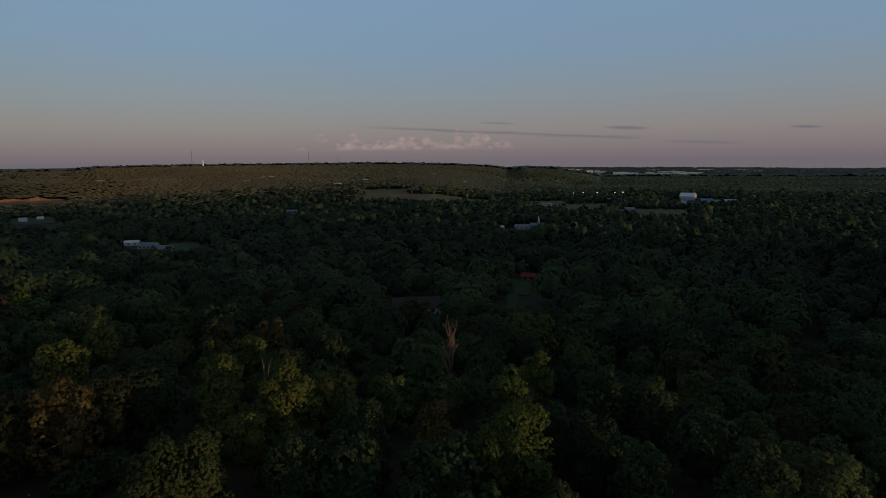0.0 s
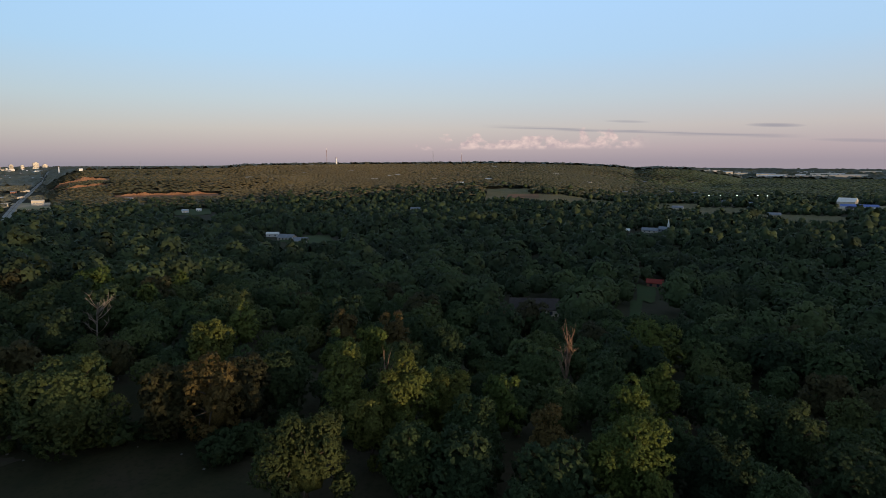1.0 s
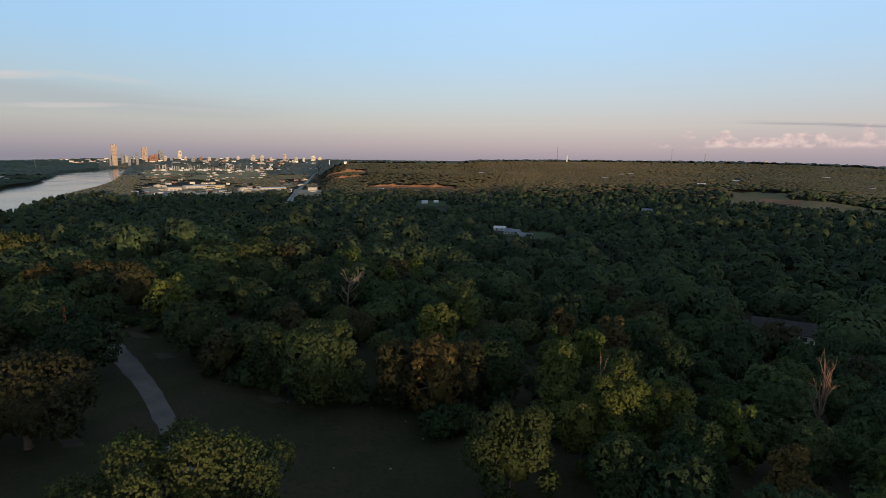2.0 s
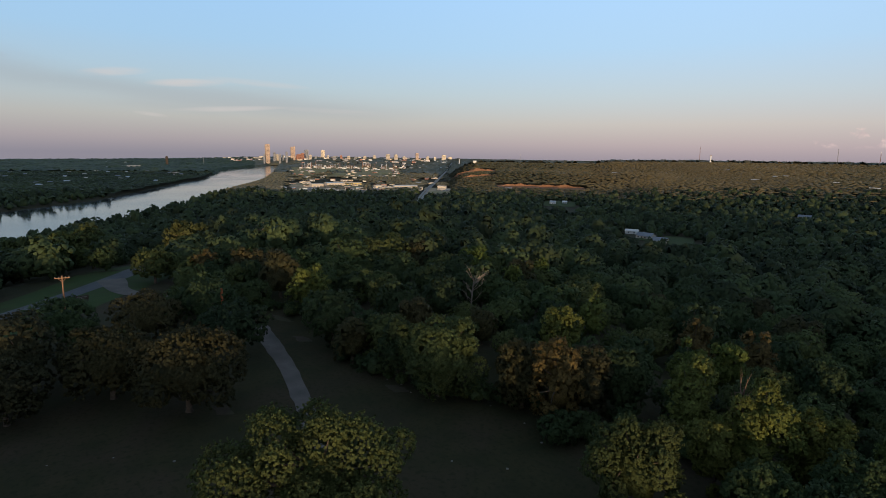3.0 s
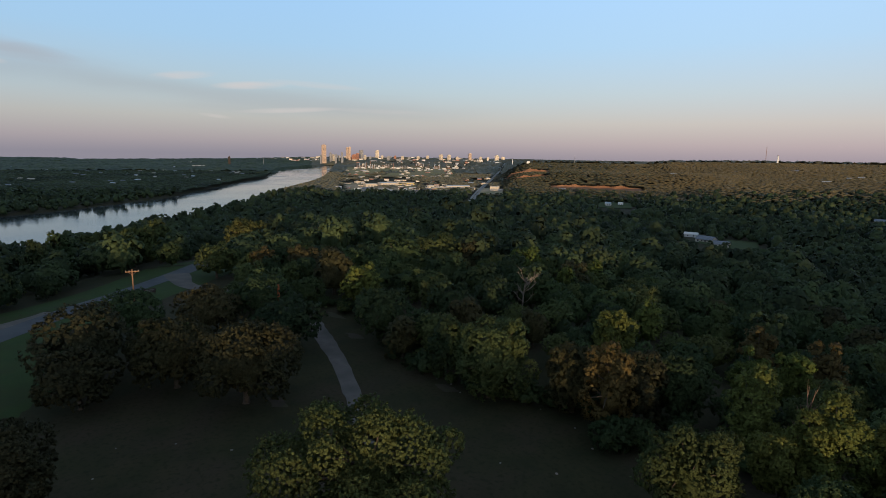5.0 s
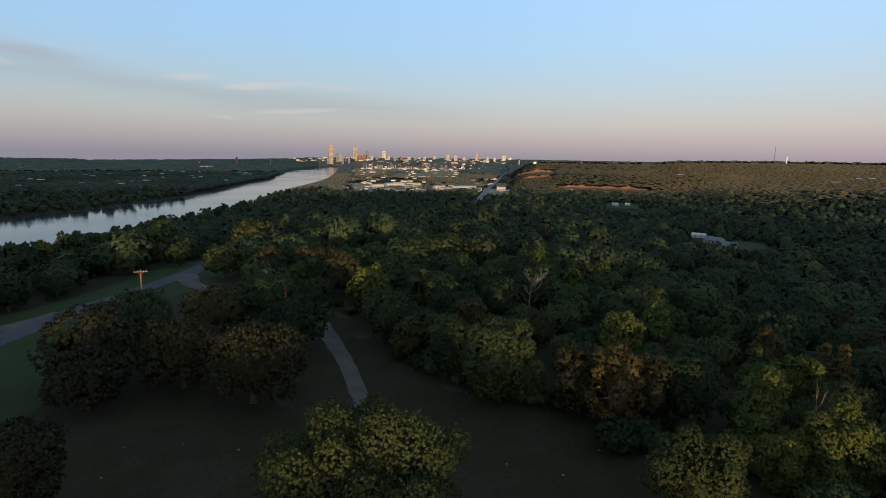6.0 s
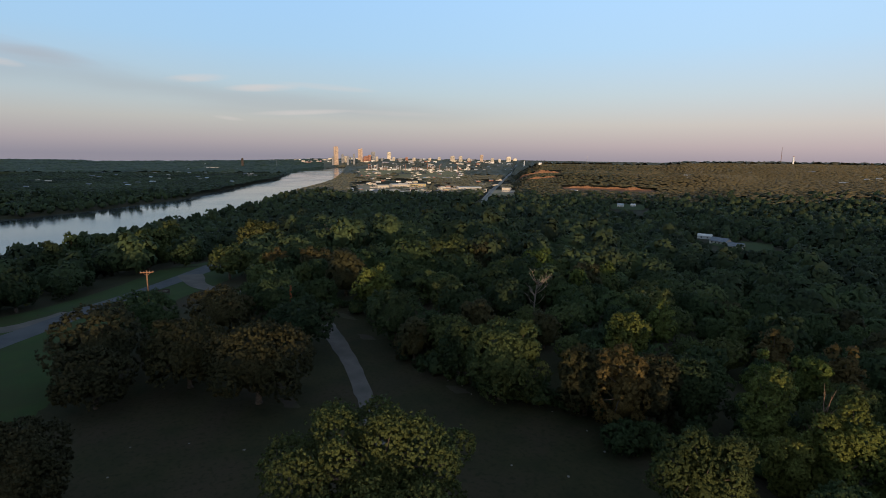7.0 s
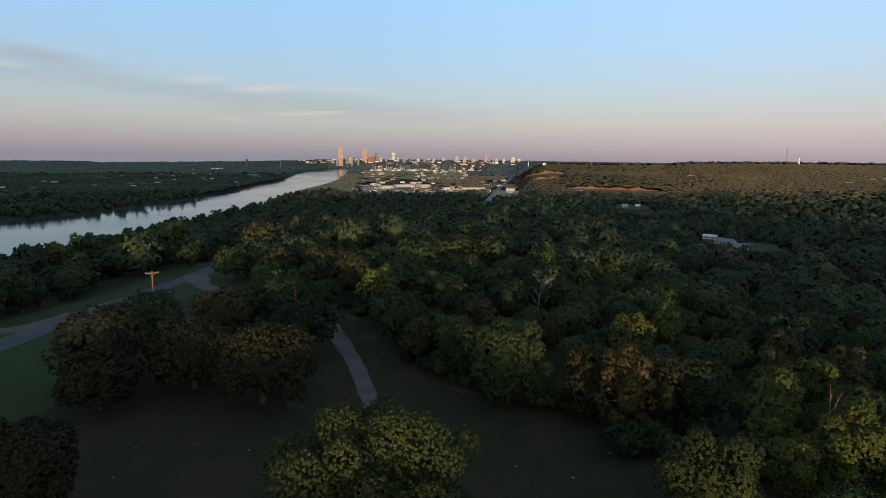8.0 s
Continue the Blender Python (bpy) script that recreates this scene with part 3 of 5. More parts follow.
def cliff(name, label, a0, a1, d, height, mat, seed):
    """A steep bare face across the slope, ragged at its top and foot."""
    rng = np.random.RandomState(seed)
    n, rows = int((a1 - a0) / 0.06), 5
    az = np.linspace(a0, a1, n)
    fade = np.minimum(1, np.minimum(az - a0, a1 - az) / (0.18 * (a1 - a0)) + 0.12)
    top = height * fade * (0.75 + 0.3 * wave(az * 40, az * 11, 9.0, seed) + rng.uniform(-0.08, 0.08, n))
    V = []
    for k in range(rows):
        f = k / (rows - 1)
        dd = d + 6 * wave(az * 50, az * 17, 14.0, seed + 1) + f * height * 0.55 + rng.uniform(-0.8, 0.8, n)
        x, y = polar(az, dd)
        z0 = ground(*polar(az, d))
        V.append(np.column_stack((x, y, z0 - 1.0 + f * (top + 1.0) + (rng.uniform(-0.5, 0.5, n) if 0 < k else 0))))
    fs = [(k * n + i, k * n + i + 1, (k + 1) * n + i + 1, (k + 1) * n + i) for k in range(rows - 1) for i in range(n - 1)]
    back = rows * n
    x, y = polar(az, d + height * 2.5)
    V.append(np.column_stack((x, y, ground(x, y) - 1.0)))
    fs += [((rows - 1) * n + i, (rows - 1) * n + i + 1, back + i + 1, back + i) for i in range(n - 1)]
    me = mesh_of(name, np.vstack(V), fs, mat)
    if me.polygons[0].normal.dot(Vector((polar(a0, 1.0)[0], polar(a0, 1.0)[1], 0))) > 0:
        me.flip_normals()
    return tagged(new(name, me), label, "cliff", kind="structure")


cliff("cut_face", "long orange soil cut along the hillside", 33.4, 42.0, 1408, 7.5, QUARRY, 1)
cliff("quarry_face", "low orange quarry face on the wooded hill", 42.5, 46.1, 1665, 10.0, QUARRY, 2)
cliff("quarry_face", "broad orange quarry face on the wooded hill", 42.3, 46.6, 1905, 14.0, QUARRY, 3)
cliff("quarry_face", "upper orange quarry face on the wooded hill", 43.2, 45.0, 1990, 9.0, QUARRY, 4)
tagged(new("road", strip("road", ROAD, 6.6, ASPHALT, 0.06)), "grey asphalt park road with worn edges", "road", kind="structure")
tagged(new("road_apron", strip("road_apron", APRON, (3.0, 7.0, 5.0, 2.0), GRAVEL, 0.045, ragged=0.3)), "pale gravel apron beside the park road", "road", kind="structure")
tagged(new("spur_road", strip("spur_road", SPUR, (7.0, 6.5, 5.0, 4.4, 4.2, 4.0, 4.0), GRAVEL, 0.10, 1.5)), "pale side lane branching off the park road", "road", kind="structure")
tagged(new("trail", strip("trail", TRAIL, (2.3, 2.3, 2.4, 2.5, 2.8, 3.3, 3.0), GRAVEL, 0.06, 2.0, 0.16)), "pale paved park path across the meadow", "path", kind="structure")
tagged(new("verge", strip("verge", ROAD, 30.0, PARKLAWN, 0.02, across=8)), "dark grass verge along the park road", "grass", kind="structure")
tagged(new("roadside_lawn", strip("roadside_lawn", ((-60, -42), (-84, -20), (-97, -8), (-107, 1), (-118, 9)), (10.0, 25.0, 25.0, 18.0, 3.0), PARKLAWN, 0.035, 1.2, 0.5, across=8)), "greener lawn beside the park road", "grass", kind="structure")
tagged(new("highway", strip("highway", HIGHWAY, 11.0, CONCRETE, 1.2, 20.0)), "straight pale concrete highway towards the city", "road", kind="structure")
tagged(new("median", strip("median", HIGHWAY, 0.7, FIELD, 1.5, 20.0, across=1)), "narrow dry median of the highway", "road", kind="structure")


# ---------------------------------------------------------------- trees
def crown_lobes(rng, w, h, base, lobes, fat=1.0, loose=0.0):
    """Centres and radii of the big uneven lobes of a rounded crown, round a full heart."""
    i = np.arange(lobes)
    R = w * rng.uniform(0.13 - 0.04 * loose, 0.22 - 0.05 * loose, lobes) * fat
    zc = 0.96 - (i + rng.uniform(0.2, 0.8, lobes)) / max(lobes, 1) * 1.80
    ang = rng.uniform(0, 2 * math.pi) + i * 2.4 + rng.uniform(-0.45, 0.45, lobes)
    k = rng.uniform(0.80 - 0.30 * loose, 1.06 + 0.06 * loose, lobes) * (1 + 0.14 * np.sin(ang + rng.uniform(0, 6.28)))
    mid = base + (h - base) * 0.48
    side = np.where(zc > 0, np.sqrt(1 - zc ** 2), 1 - 0.35 * zc ** 2) * (w / 2 - R * 0.8) * k
    L = np.column_stack((np.cos(ang) * side, np.sin(ang) * side, mid + zc * ((h - base) / 2 - R * 0.8) * np.minimum(k, 1.0)))
    heart = w * (0.34 - 0.10 * loose if lobes else 0.48)
    L = np.vstack((L, (0.0, 0.0, mid + 0.03 * h), (0.0, 0.0, mid + max(0.0, h * 0.5 - heart) * 0.45)))[:lobes + (2 if h > 1.15 * w and lobes > 3 else 1)]
    return L, np.append(R, (heart, heart * 0.86))[:len(L)]


CAP_SIDES = 5  # a spray of leaves: a shallow ragged star with a raised middle
CAP = np.vstack([[(r * math.cos(a), r * math.sin(a), -0.42 * r)] for j in range(CAP_SIDES) for a, r in [(2 * math.pi * (j + 0.25 * (j % 3)) / CAP_SIDES, 1.14 if j % 2 else 0.84)]] + [[(0.0, 0.0, 0.55)]])
CAP_TRI = np.array([(j, (j + 1) % CAP_SIDES, CAP_SIDES) for j in range(CAP_SIDES)], dtype=np.int32)
CORE = np.vstack([[(r * math.cos(a), r * math.sin(a), z)] for r, z in ((0.75, -0.7), (1.0, 0.0), (0.7, 0.7)) for a in np.linspace(0, 2 * math.pi, 6, endpoint=False)] + [[(0.0, 0.0, 1.0)]])
CORE_TRI = np.array([q for k in (0, 6) for j in range(6) for e in [(j + 1) % 6] for q in ((k + j, k + e, k + e + 6), (k + j, k + e + 6, k + j + 6))] + [(12 + j, 12 + (j + 1) % 6, 18) for j in range(6)], dtype=np.int32)


def unit(a):
    return a / np.linalg.norm(a, axis=-1, keepdims=True)


def crown_cloud(rng, w, h, base, tufts, each, size, lobes=8, fat=1.0, loose=0.0):
    """A crown of leaf sprays on the skins of its lobes, each a ragged star with single leaves about it, round a dense heart.
    Vertices, triangles, normals, and the lobes' centres."""
    L, R = crown_lobes(rng, w, h, base, lobes, fat, loose)
    m = tufts * 4
    k = rng.choice(len(L), m, p=R ** 2 / np.sum(R ** 2))
    u = rng.normal(size=(m, 3))
    u[:, 2] += 0.40
    u = unit(u)
    p = L[k] + u * (R[k] * np.where(rng.uniform(size=m) < 0.15, rng.uniform(1.02, 1.22, m), rng.uniform(0.80, 1.04, m)))[:, None]
    inner = np.full(m, 9.0)
    for q in range(len(L)):
        t = np.linalg.norm(p - L[q], axis=1) / R[q]
        t[k == q] = 9.0
        inner = np.minimum(inner, t)
    keep = (inner > 0.86) & (p[:, 2] > base * 0.7)
    p, u = p[keep][:tufts], u[keep][:tufts]  # u points out of each spray's lobe
    tufts = len(p)
    heart = np.array((0, 0, base + (h - base) * 0.36))
    nrm = unit(u * 0.75 + rng.normal(size=u.shape) * 0.22 + (0, 0, 0.38))
    rho = 0.56 * math.sqrt(math.pi * w * (h - base) * 0.85 / tufts) * rng.uniform(0.62, 1.30, tufts)
    # the sprays
    t1 = unit(np.cross(nrm, rng.normal(size=nrm.shape)))
    t2 = np.cross(nrm, t1)
    D = CAP[None] * rng.uniform(0.72, 1.28, (tufts, len(CAP), 1))
    way = D[:, :, :1] * t1[:, None] + D[:, :, 1:2] * t2[:, None] + D[:, :, 2:] * nrm[:, None]
    B = p[:, None] + way * rho[:, None, None]
    BN = unit(way * 0.24 + u[:, None] * 0.42 + nrm[:, None] * 0.14 + unit(B - heart) * 0.72)
    BF = (CAP_TRI[None] + (np.arange(tufts, dtype=np.int32) * len(CAP))[:, None, None]).reshape(-1, 3)
    # a dense heart that closes the gaps
    K = CORE * rng.uniform(0.85, 1.1, (len(CORE), 1)) * ((0.34 - 0.12 * loose) * w, (0.34 - 0.12 * loose) * w, (h - base) * (0.38 - 0.12 * loose)) + (0, 0, base + (h - base) * 0.42)
    # the leaves round them
    p, nrm, rho = (np.repeat(a, each, axis=0) for a in (p, nrm, rho))
    n = len(p)
    v = unit(rng.normal(size=(n, 3)) + nrm * 0.85)
    c = p + v * (rho * rng.uniform(0.72, 1.22, n))[:, None]
    nr = unit(v + rng.normal(size=(n, 3)) * 0.42)
    t1 = unit(np.cross(nr, rng.normal(size=(n, 3))))
    t2 = np.cross(nr, t1)
    s = size * rng.uniform(0.6, 1.4, n)[:, None]
    V = np.stack((c + t1 * s, c - t1 * s * 0.55 + t2 * s * 0.62, c - t1 * s * 0.5 - t2 * s * 0.66), axis=1).reshape(-1, 3)
    N = unit(v * 0.52 + nrm * 0.18 + unit(c - heart) * 0.66 + rng.normal(size=(n, 3)) * 0.10)
    B, BN = B.reshape(-1, 3), BN.reshape(-1, 3)
    F = np.vstack((BF, np.arange(len(V), dtype=np.int32).reshape(-1, 3) + len(B), CORE_TRI + len(B) + len(V)))
    return np.vstack((B, V, K)), F, np.vstack((BN, np.repeat(N, 3, axis=0), unit(K - heart))), L


def limbs(rng, h, base, C, count, girth, bend=0.12):
    """A tapered trunk with limbs that reach into the clumps."""
    s = Shape()
    top = base + (h - base) * 0.62
    tx, ty = rng.uniform(-bend, bend, 2) * h * 0.4
    line = [(tx * t * t, ty * t * t, top * t) for t in (0.0, 0.05, 0.3, 0.6, 1.0)]
    s.tube(line, [girth * k for k in (1.45, 1.05, 0.85, 0.62, 0.25)], 8)
    for q in C[rng.permutation(len(C))[:count]]:
        t = rng.uniform(0.30, 0.85)
        a = Vector((tx * t * t, ty * t * t, top * t))
        b = Vector(q)
        mid = a.lerp(b, 0.5) + Vector((0, 0, (b - a).length * 0.10)) + Vector(rng.normal(size=3)) * 0.25
        s.tube([a, a.lerp(mid, 0.6), mid, b], [girth * 0.45, girth * 0.34, girth * 0.24, girth * 0.07], 5)
    return s


def tree_meshes(seed, w, h, base, tufts, each, size, lobes, mat, count=9, fat=1.0, loose=0.0):
    rng = np.random.RandomState(seed)
    V, F, N, C = crown_cloud(rng, w, h, base, tufts, each, size, lobes, fat, loose)
    crown = big_mesh("crown", V, F, mat, None, True, N)
    return limbs(rng, h, base, C, count, 0.022 * h + 0.012 * w).mesh("trunk", BARK, True), crown


def tree(label, m, meshes, group="", category="tree"):
    ob = thing("tree", label, category, m, group)
    part("trunk", meshes[0], ob)
    part("crown", meshes[1], ob)
    return ob


def planted(az, d, turn=0.0, scale=1.0, sink=0.15, wide=1.0):
    x, y = polar(az, d)
    return Matrix.Translation((x, y, gz(x, y) - sink)) @ Matrix.Rotation(turn, 4, "Z") @ Matrix.Diagonal((scale * wide, scale * wide, scale, 1))


LOOSE = (LEAF_OLIVE, LEAF_YELLOW_LIT, LEAF_RUST_LIT)  # open crowns of separate tiers
TAKEN = []  # plan circles that stay free of the random woods
LIT, TOP, FULL, BROWNISH = "yellow-green tree with the last sun put into its leaf colour", "green tree with a sunlit yellow top", "full dark green tree in the wood", "brownish tree catching the last sun"
CHOSEN = (  # bearing, distance, width, height, foot of the crown, material, label
    # the park
    (60.3, 46.0, 16.8, 14.2, 1.4, LEAF_OLIVE, "spreading yellow-green tree with several stems beside the path"),
    (26.9, 54.0, 9.8, 11.2, 0.2, LEAF_OLIVE, "dense rounded yellow-green tree alone on the meadow"),
    (72.4, 79.0, 15.5, 12.0, 1.3, LEAF_BROWN, "broad brownish oak in the park grove"),
    (85.3, 97.0, 14.5, 11.8, 1.0, LEAF_BROWN, "broad brownish oak with a sunlit crown"),
    (78.6, 88.0, 13.0, 11.0, 1.0, LEAF_BROWN, "brownish oak in the park grove"),
    (86.4, 86.0, 11.0, 9.0, 1.2, LEAF_BROWN, "low brownish oak at the front of the grove"),
    (75.6, 110.0, 12.0, 10.6, 1.4, LEAF_BROWN, "brownish oak at the back of the grove"),
    (81.8, 114.0, 12.0, 9.4, 2.2, LEAF, "dark green oak at the back of the grove"),
    (70.6, 118.0, 12.0, 10.0, 2.2, LEAF, "dark green oak beside the lane"),
    (67.8, 100.0, 11.0, 9.8, 2.0, LEAF, "dark oak overhanging the path"),
    (92.9, 60.5, 10.5, 11.4, 1.6, LEAF_BROWN, "dark oak standing apart on the grass"),
    (74.6, 169.0, 12.6, 10.6, 0.8, LEAF_OLIVE, "round olive tree at the road junction"),
    (78.4, 203.0, 9.0, 7.2, 0.6, LEAF, "small bushy tree beside the road"),
    # the hill wood beyond the meadow
    (71.7, 212.0, 15.0, 15.0, 0.8, LEAF_OLIVE, "tall olive tree behind the junction"),
    (70.4, 160.0, 7.5, 9.8, 0.6, LEAF_RUST_LIT, "rusty brown tree beside the lane"),
    (66.3, 154.0, 10.5, 11.0, 0.6, LEAF_BROWN, BROWNISH),
    (67.9, 143.0, 6.0, 9.4, 0.6, LEAF_OLIVE, TOP),
    (62.9, 203.0, 12.0, 11.4, 0.6, LEAF_BROWN, BROWNISH),
    (60.6, 188.0, 7.0, 11.4, 0.6, LEAF, FULL),
    (57.4, 194.0, 10.0, 11.8, 0.6, LEAF_OLIVE, TOP),
    (53.2, 170.0, 16.5, 13.2, 0.6, LEAF_OLIVE, "broad olive tree standing above the wood"),
    (60.7, 124.0, 9.6, 10.8, 0.6, LEAF_YELLOW_LIT, LIT),
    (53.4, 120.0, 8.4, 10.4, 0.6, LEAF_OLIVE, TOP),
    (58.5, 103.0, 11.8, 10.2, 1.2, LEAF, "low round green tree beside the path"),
    (44.3, 166.0, 13.0, 11.4, 0.6, LEAF_YELLOW_LIT, LIT),
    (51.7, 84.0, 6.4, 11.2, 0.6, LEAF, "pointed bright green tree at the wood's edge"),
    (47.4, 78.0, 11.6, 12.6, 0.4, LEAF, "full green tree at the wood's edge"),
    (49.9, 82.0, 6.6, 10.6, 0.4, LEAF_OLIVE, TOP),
    (37.6, 170.0, 7.6, 10.8, 0.4, LEAF_YELLOW_LIT, LIT),
    (40.0, 153.0, 6.6, 10.2, 0.4, LEAF_YELLOW_LIT, LIT),
    (35.2, 92.0, 8.0, 11.4, 0.4, LEAF_YELLOW_LIT, LIT),
    (34.9, 71.0, 7.4, 12.4, 0.3, LEAF_RUST_LIT, "rust-coloured sunlit tree at the wood's edge"),
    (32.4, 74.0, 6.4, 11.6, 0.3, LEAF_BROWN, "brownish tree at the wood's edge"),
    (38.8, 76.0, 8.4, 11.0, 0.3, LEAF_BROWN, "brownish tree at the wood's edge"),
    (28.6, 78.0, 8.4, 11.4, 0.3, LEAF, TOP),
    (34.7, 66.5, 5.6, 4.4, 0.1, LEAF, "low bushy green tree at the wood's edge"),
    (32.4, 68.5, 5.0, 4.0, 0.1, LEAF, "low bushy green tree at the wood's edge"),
    (31.9, 113.0, 6.0, 10.4, 0.3, LEAF_YELLOW_LIT, LIT),
    (22.5, 112.0, 7.0, 10.8, 0.3, LEAF_RUST_LIT, "orange-brown tree with the last sun put into its leaf colour"),
    (17.4, 102.0, 7.0, 11.4, 0.3, LEAF_RUST_LIT, "orange-brown tree with the last sun put into its leaf colour"),
    (22.6, 86.0, 7.0, 11.2, 0.3, LEAF_YELLOW_LIT, LIT),
    (19.6, 94.0, 6.4, 11.2, 0.3, LEAF_YELLOW_LIT, LIT),
    (22.4, 70.0, 7.0, 12.4, 0.3, LEAF_YELLOW_LIT, "tall yellow-green tree with sunlit tiers"),
    (16.8, 62.5, 8.4, 12.4, 0.3, LEAF_YELLOW_LIT, "yellow-green tree with sunlit tiers"),
    (19.9, 60.5, 6.0, 9.6, 0.3, LEAF_YELLOW_LIT, LIT),
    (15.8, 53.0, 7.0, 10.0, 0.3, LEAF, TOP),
    (11.5, 65.5, 7.2, 11.4, 0.3, LEAF_YELLOW_LIT, LIT),
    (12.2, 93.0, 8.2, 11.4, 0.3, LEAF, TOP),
    (6.2, 67.0, 5.2, 11.2, 0.3, LEAF_YELLOW_LIT, LIT),
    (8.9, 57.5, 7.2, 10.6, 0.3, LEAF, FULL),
    (1.2, 56.0, 5.6, 10.8, 0.3, LEAF_RUST_LIT, BROWNISH),
    # the wood that falls away to the valley
    (-6.6, 52.5, 8.8, 13.2, 0.3, LEAF_YELLOW_LIT, "tall pointed yellow-green tree catching the sun"),
    (-14.9, 56.0, 7.2, 11.4, 0.3, LEAF, TOP),
    (-15.9, 72.0, 7.4, 11.8, 0.3, LEAF, FULL),
    (-20.6, 72.0, 7.4, 12.2, 0.3, LEAF, FULL),
    (-20.3, 51.5, 5.6, 11.0, 0.3, LEAF, FULL),
    (-30.2, 57.0, 6.4, 11.4, 0.3, LEAF, TOP),
    (-11.3, 43.5, 5.4, 10.6, 0.3, LEAF_OLIVE, TOP),
    (-30.3, 46.5, 6.4, 11.0, 0.3, LEAF_OLIVE, TOP),
    (-34.8, 51.0, 6.4, 11.4, 0.3, LEAF_OLIVE, TOP),
    (-8.6, 123.0, 13.0, 11.8, 0.3, LEAF_YELLOW_LIT, LIT),
    (-9.4, 82.0, 6.6, 11.0, 0.3, LEAF_YELLOW_LIT, LIT),
    (-6.9, 69.0, 5.2, 11.0, 0.3, LEAF_YELLOW_LIT, LIT),
    (-30.6, 129.0, 10.0, 11.8, 0.3, LEAF_OLIVE, FULL),
    # the river bank
    (88.2, 205.0, 11.0, 15.6, 0.6, LEAF, "tall green tree on the river bank"),
    (86.8, 222.0, 8.5, 19.2, 0.6, LEAF, "tall pointed green tree on the river bank"),
    (84.4, 235.0, 11.0, 17.6, 0.6, LEAF_OLIVE, "tall green tree on the river bank"),
    (81.4, 215.0, 13.0, 15.9, 0.6, LEAF_OLIVE, "broad green tree on the river bank"),
    (79.3, 240.0, 12.0, 18.0, 0.6, LEAF_OLIVE, "broad green tree on the river bank"),
)


for k, (az, d, w, h, base, mt, label) in enumerate(CHOSEN):
    # trees in the sunlit leaf colours are raised to reach above the shade
    h = h + 0.9 if mt in (LEAF_YELLOW_LIT, LEAF_RUST_LIT) and 58 < d < 180 else h
    size = 0.11 if k == 0 else max(0.125, 0.0022 * d)
    tufts = int(w * h * (44.0 if k == 0 else 32.0 if d < 66 else 14.0 if d < 95 else 6.0 if d < 140 else 4.0))
    each = 6 if d < 66 else 5 if d < 95 else 3
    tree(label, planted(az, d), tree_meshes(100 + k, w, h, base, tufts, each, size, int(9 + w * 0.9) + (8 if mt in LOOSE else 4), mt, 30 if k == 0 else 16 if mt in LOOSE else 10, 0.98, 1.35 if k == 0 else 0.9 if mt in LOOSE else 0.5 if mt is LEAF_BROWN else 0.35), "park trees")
    TAKEN.append((*polar(az, d), w * 0.42))


def bare_tree(seed, h, spread, mat, forks):
    """A dead tree: a leaning stem with forked bare branches."""
    rng = np.random.RandomState(seed)
    stem = Shape()
    line = [Vector((0, 0, 0)), Vector((0.1, 0.05, h * 0.3)), Vector((0.3, 0.1, h * 0.55)), Vector((0.4, 0.3, h * 0.8)), Vector((0.7, 0.3, h))]
    stem.tube(line, [0.24, 0.20, 0.15, 0.09, 0.03], 7)
    twigs = Shape()
    for i in range(forks):
        t = rng.uniform(0.35, 0.95)
        a = line[0].lerp(line[-1], t)
        ang = rng.uniform(0, 2 * math.pi)
        out = Vector((math.cos(ang), math.sin(ang), 0)) * spread * rng.uniform(0.4, 1.0)
        b = a + out * 0.5 + Vector((0, 0, h * 0.10))
        c = a + out + Vector((0, 0, h * rng.uniform(0.14, 0.34)))
        twigs.tube([a, b, c], [0.10, 0.07, 0.02], 5)
        for _ in range(3):
            e = b.lerp(c, rng.uniform(0.2, 0.9))
            twigs.tube([e, e + Vector(rng.normal(size=3)) * 0.5 + Vector((0, 0, 0.9)) + out * 0.15], [0.04, 0.012], 4)
    return stem.mesh("stem", mat, True), twigs.mesh("bare_crown", mat, True)


for az, d, h, spread, mt, forks, label in (
        (-0.3, 86.0, 12.2, 1.3, DEADWOOD, 22, "bare reddish dead tree above the wood"), (18.7, 71.0, 9.6, 1.2, DEADWOOD, 16, "bare reddish dead branches above the wood"),
        (44.4, 124.0, 9.6, 3.2, PALEWOOD, 16, "pale bare dead tree with forked branches"), (65.2, 219.0, 9.6, 3.5, DEADWOOD, 22, "rust-brown dead tree among green crowns")):
    ob = thing("dead_tree", label, "tree", planted(az, d), "dead trees")
    a, b = bare_tree(int(d), h, spread, mt, forks)
    part("stem", a, ob)
    part("bare_crown", b, ob)
    TAKEN.append((*polar(az, d), 3.4))

HOUSES_FREE = [(*polar(a, d), r) for a, d, r in ((80.0, 140, 13), (84.0, 128, 13), (77.5, 152, 12), (88.0, 112, 13), (90.5, 98, 10), (73.5, 150, 6))]  # plan circles kept clear


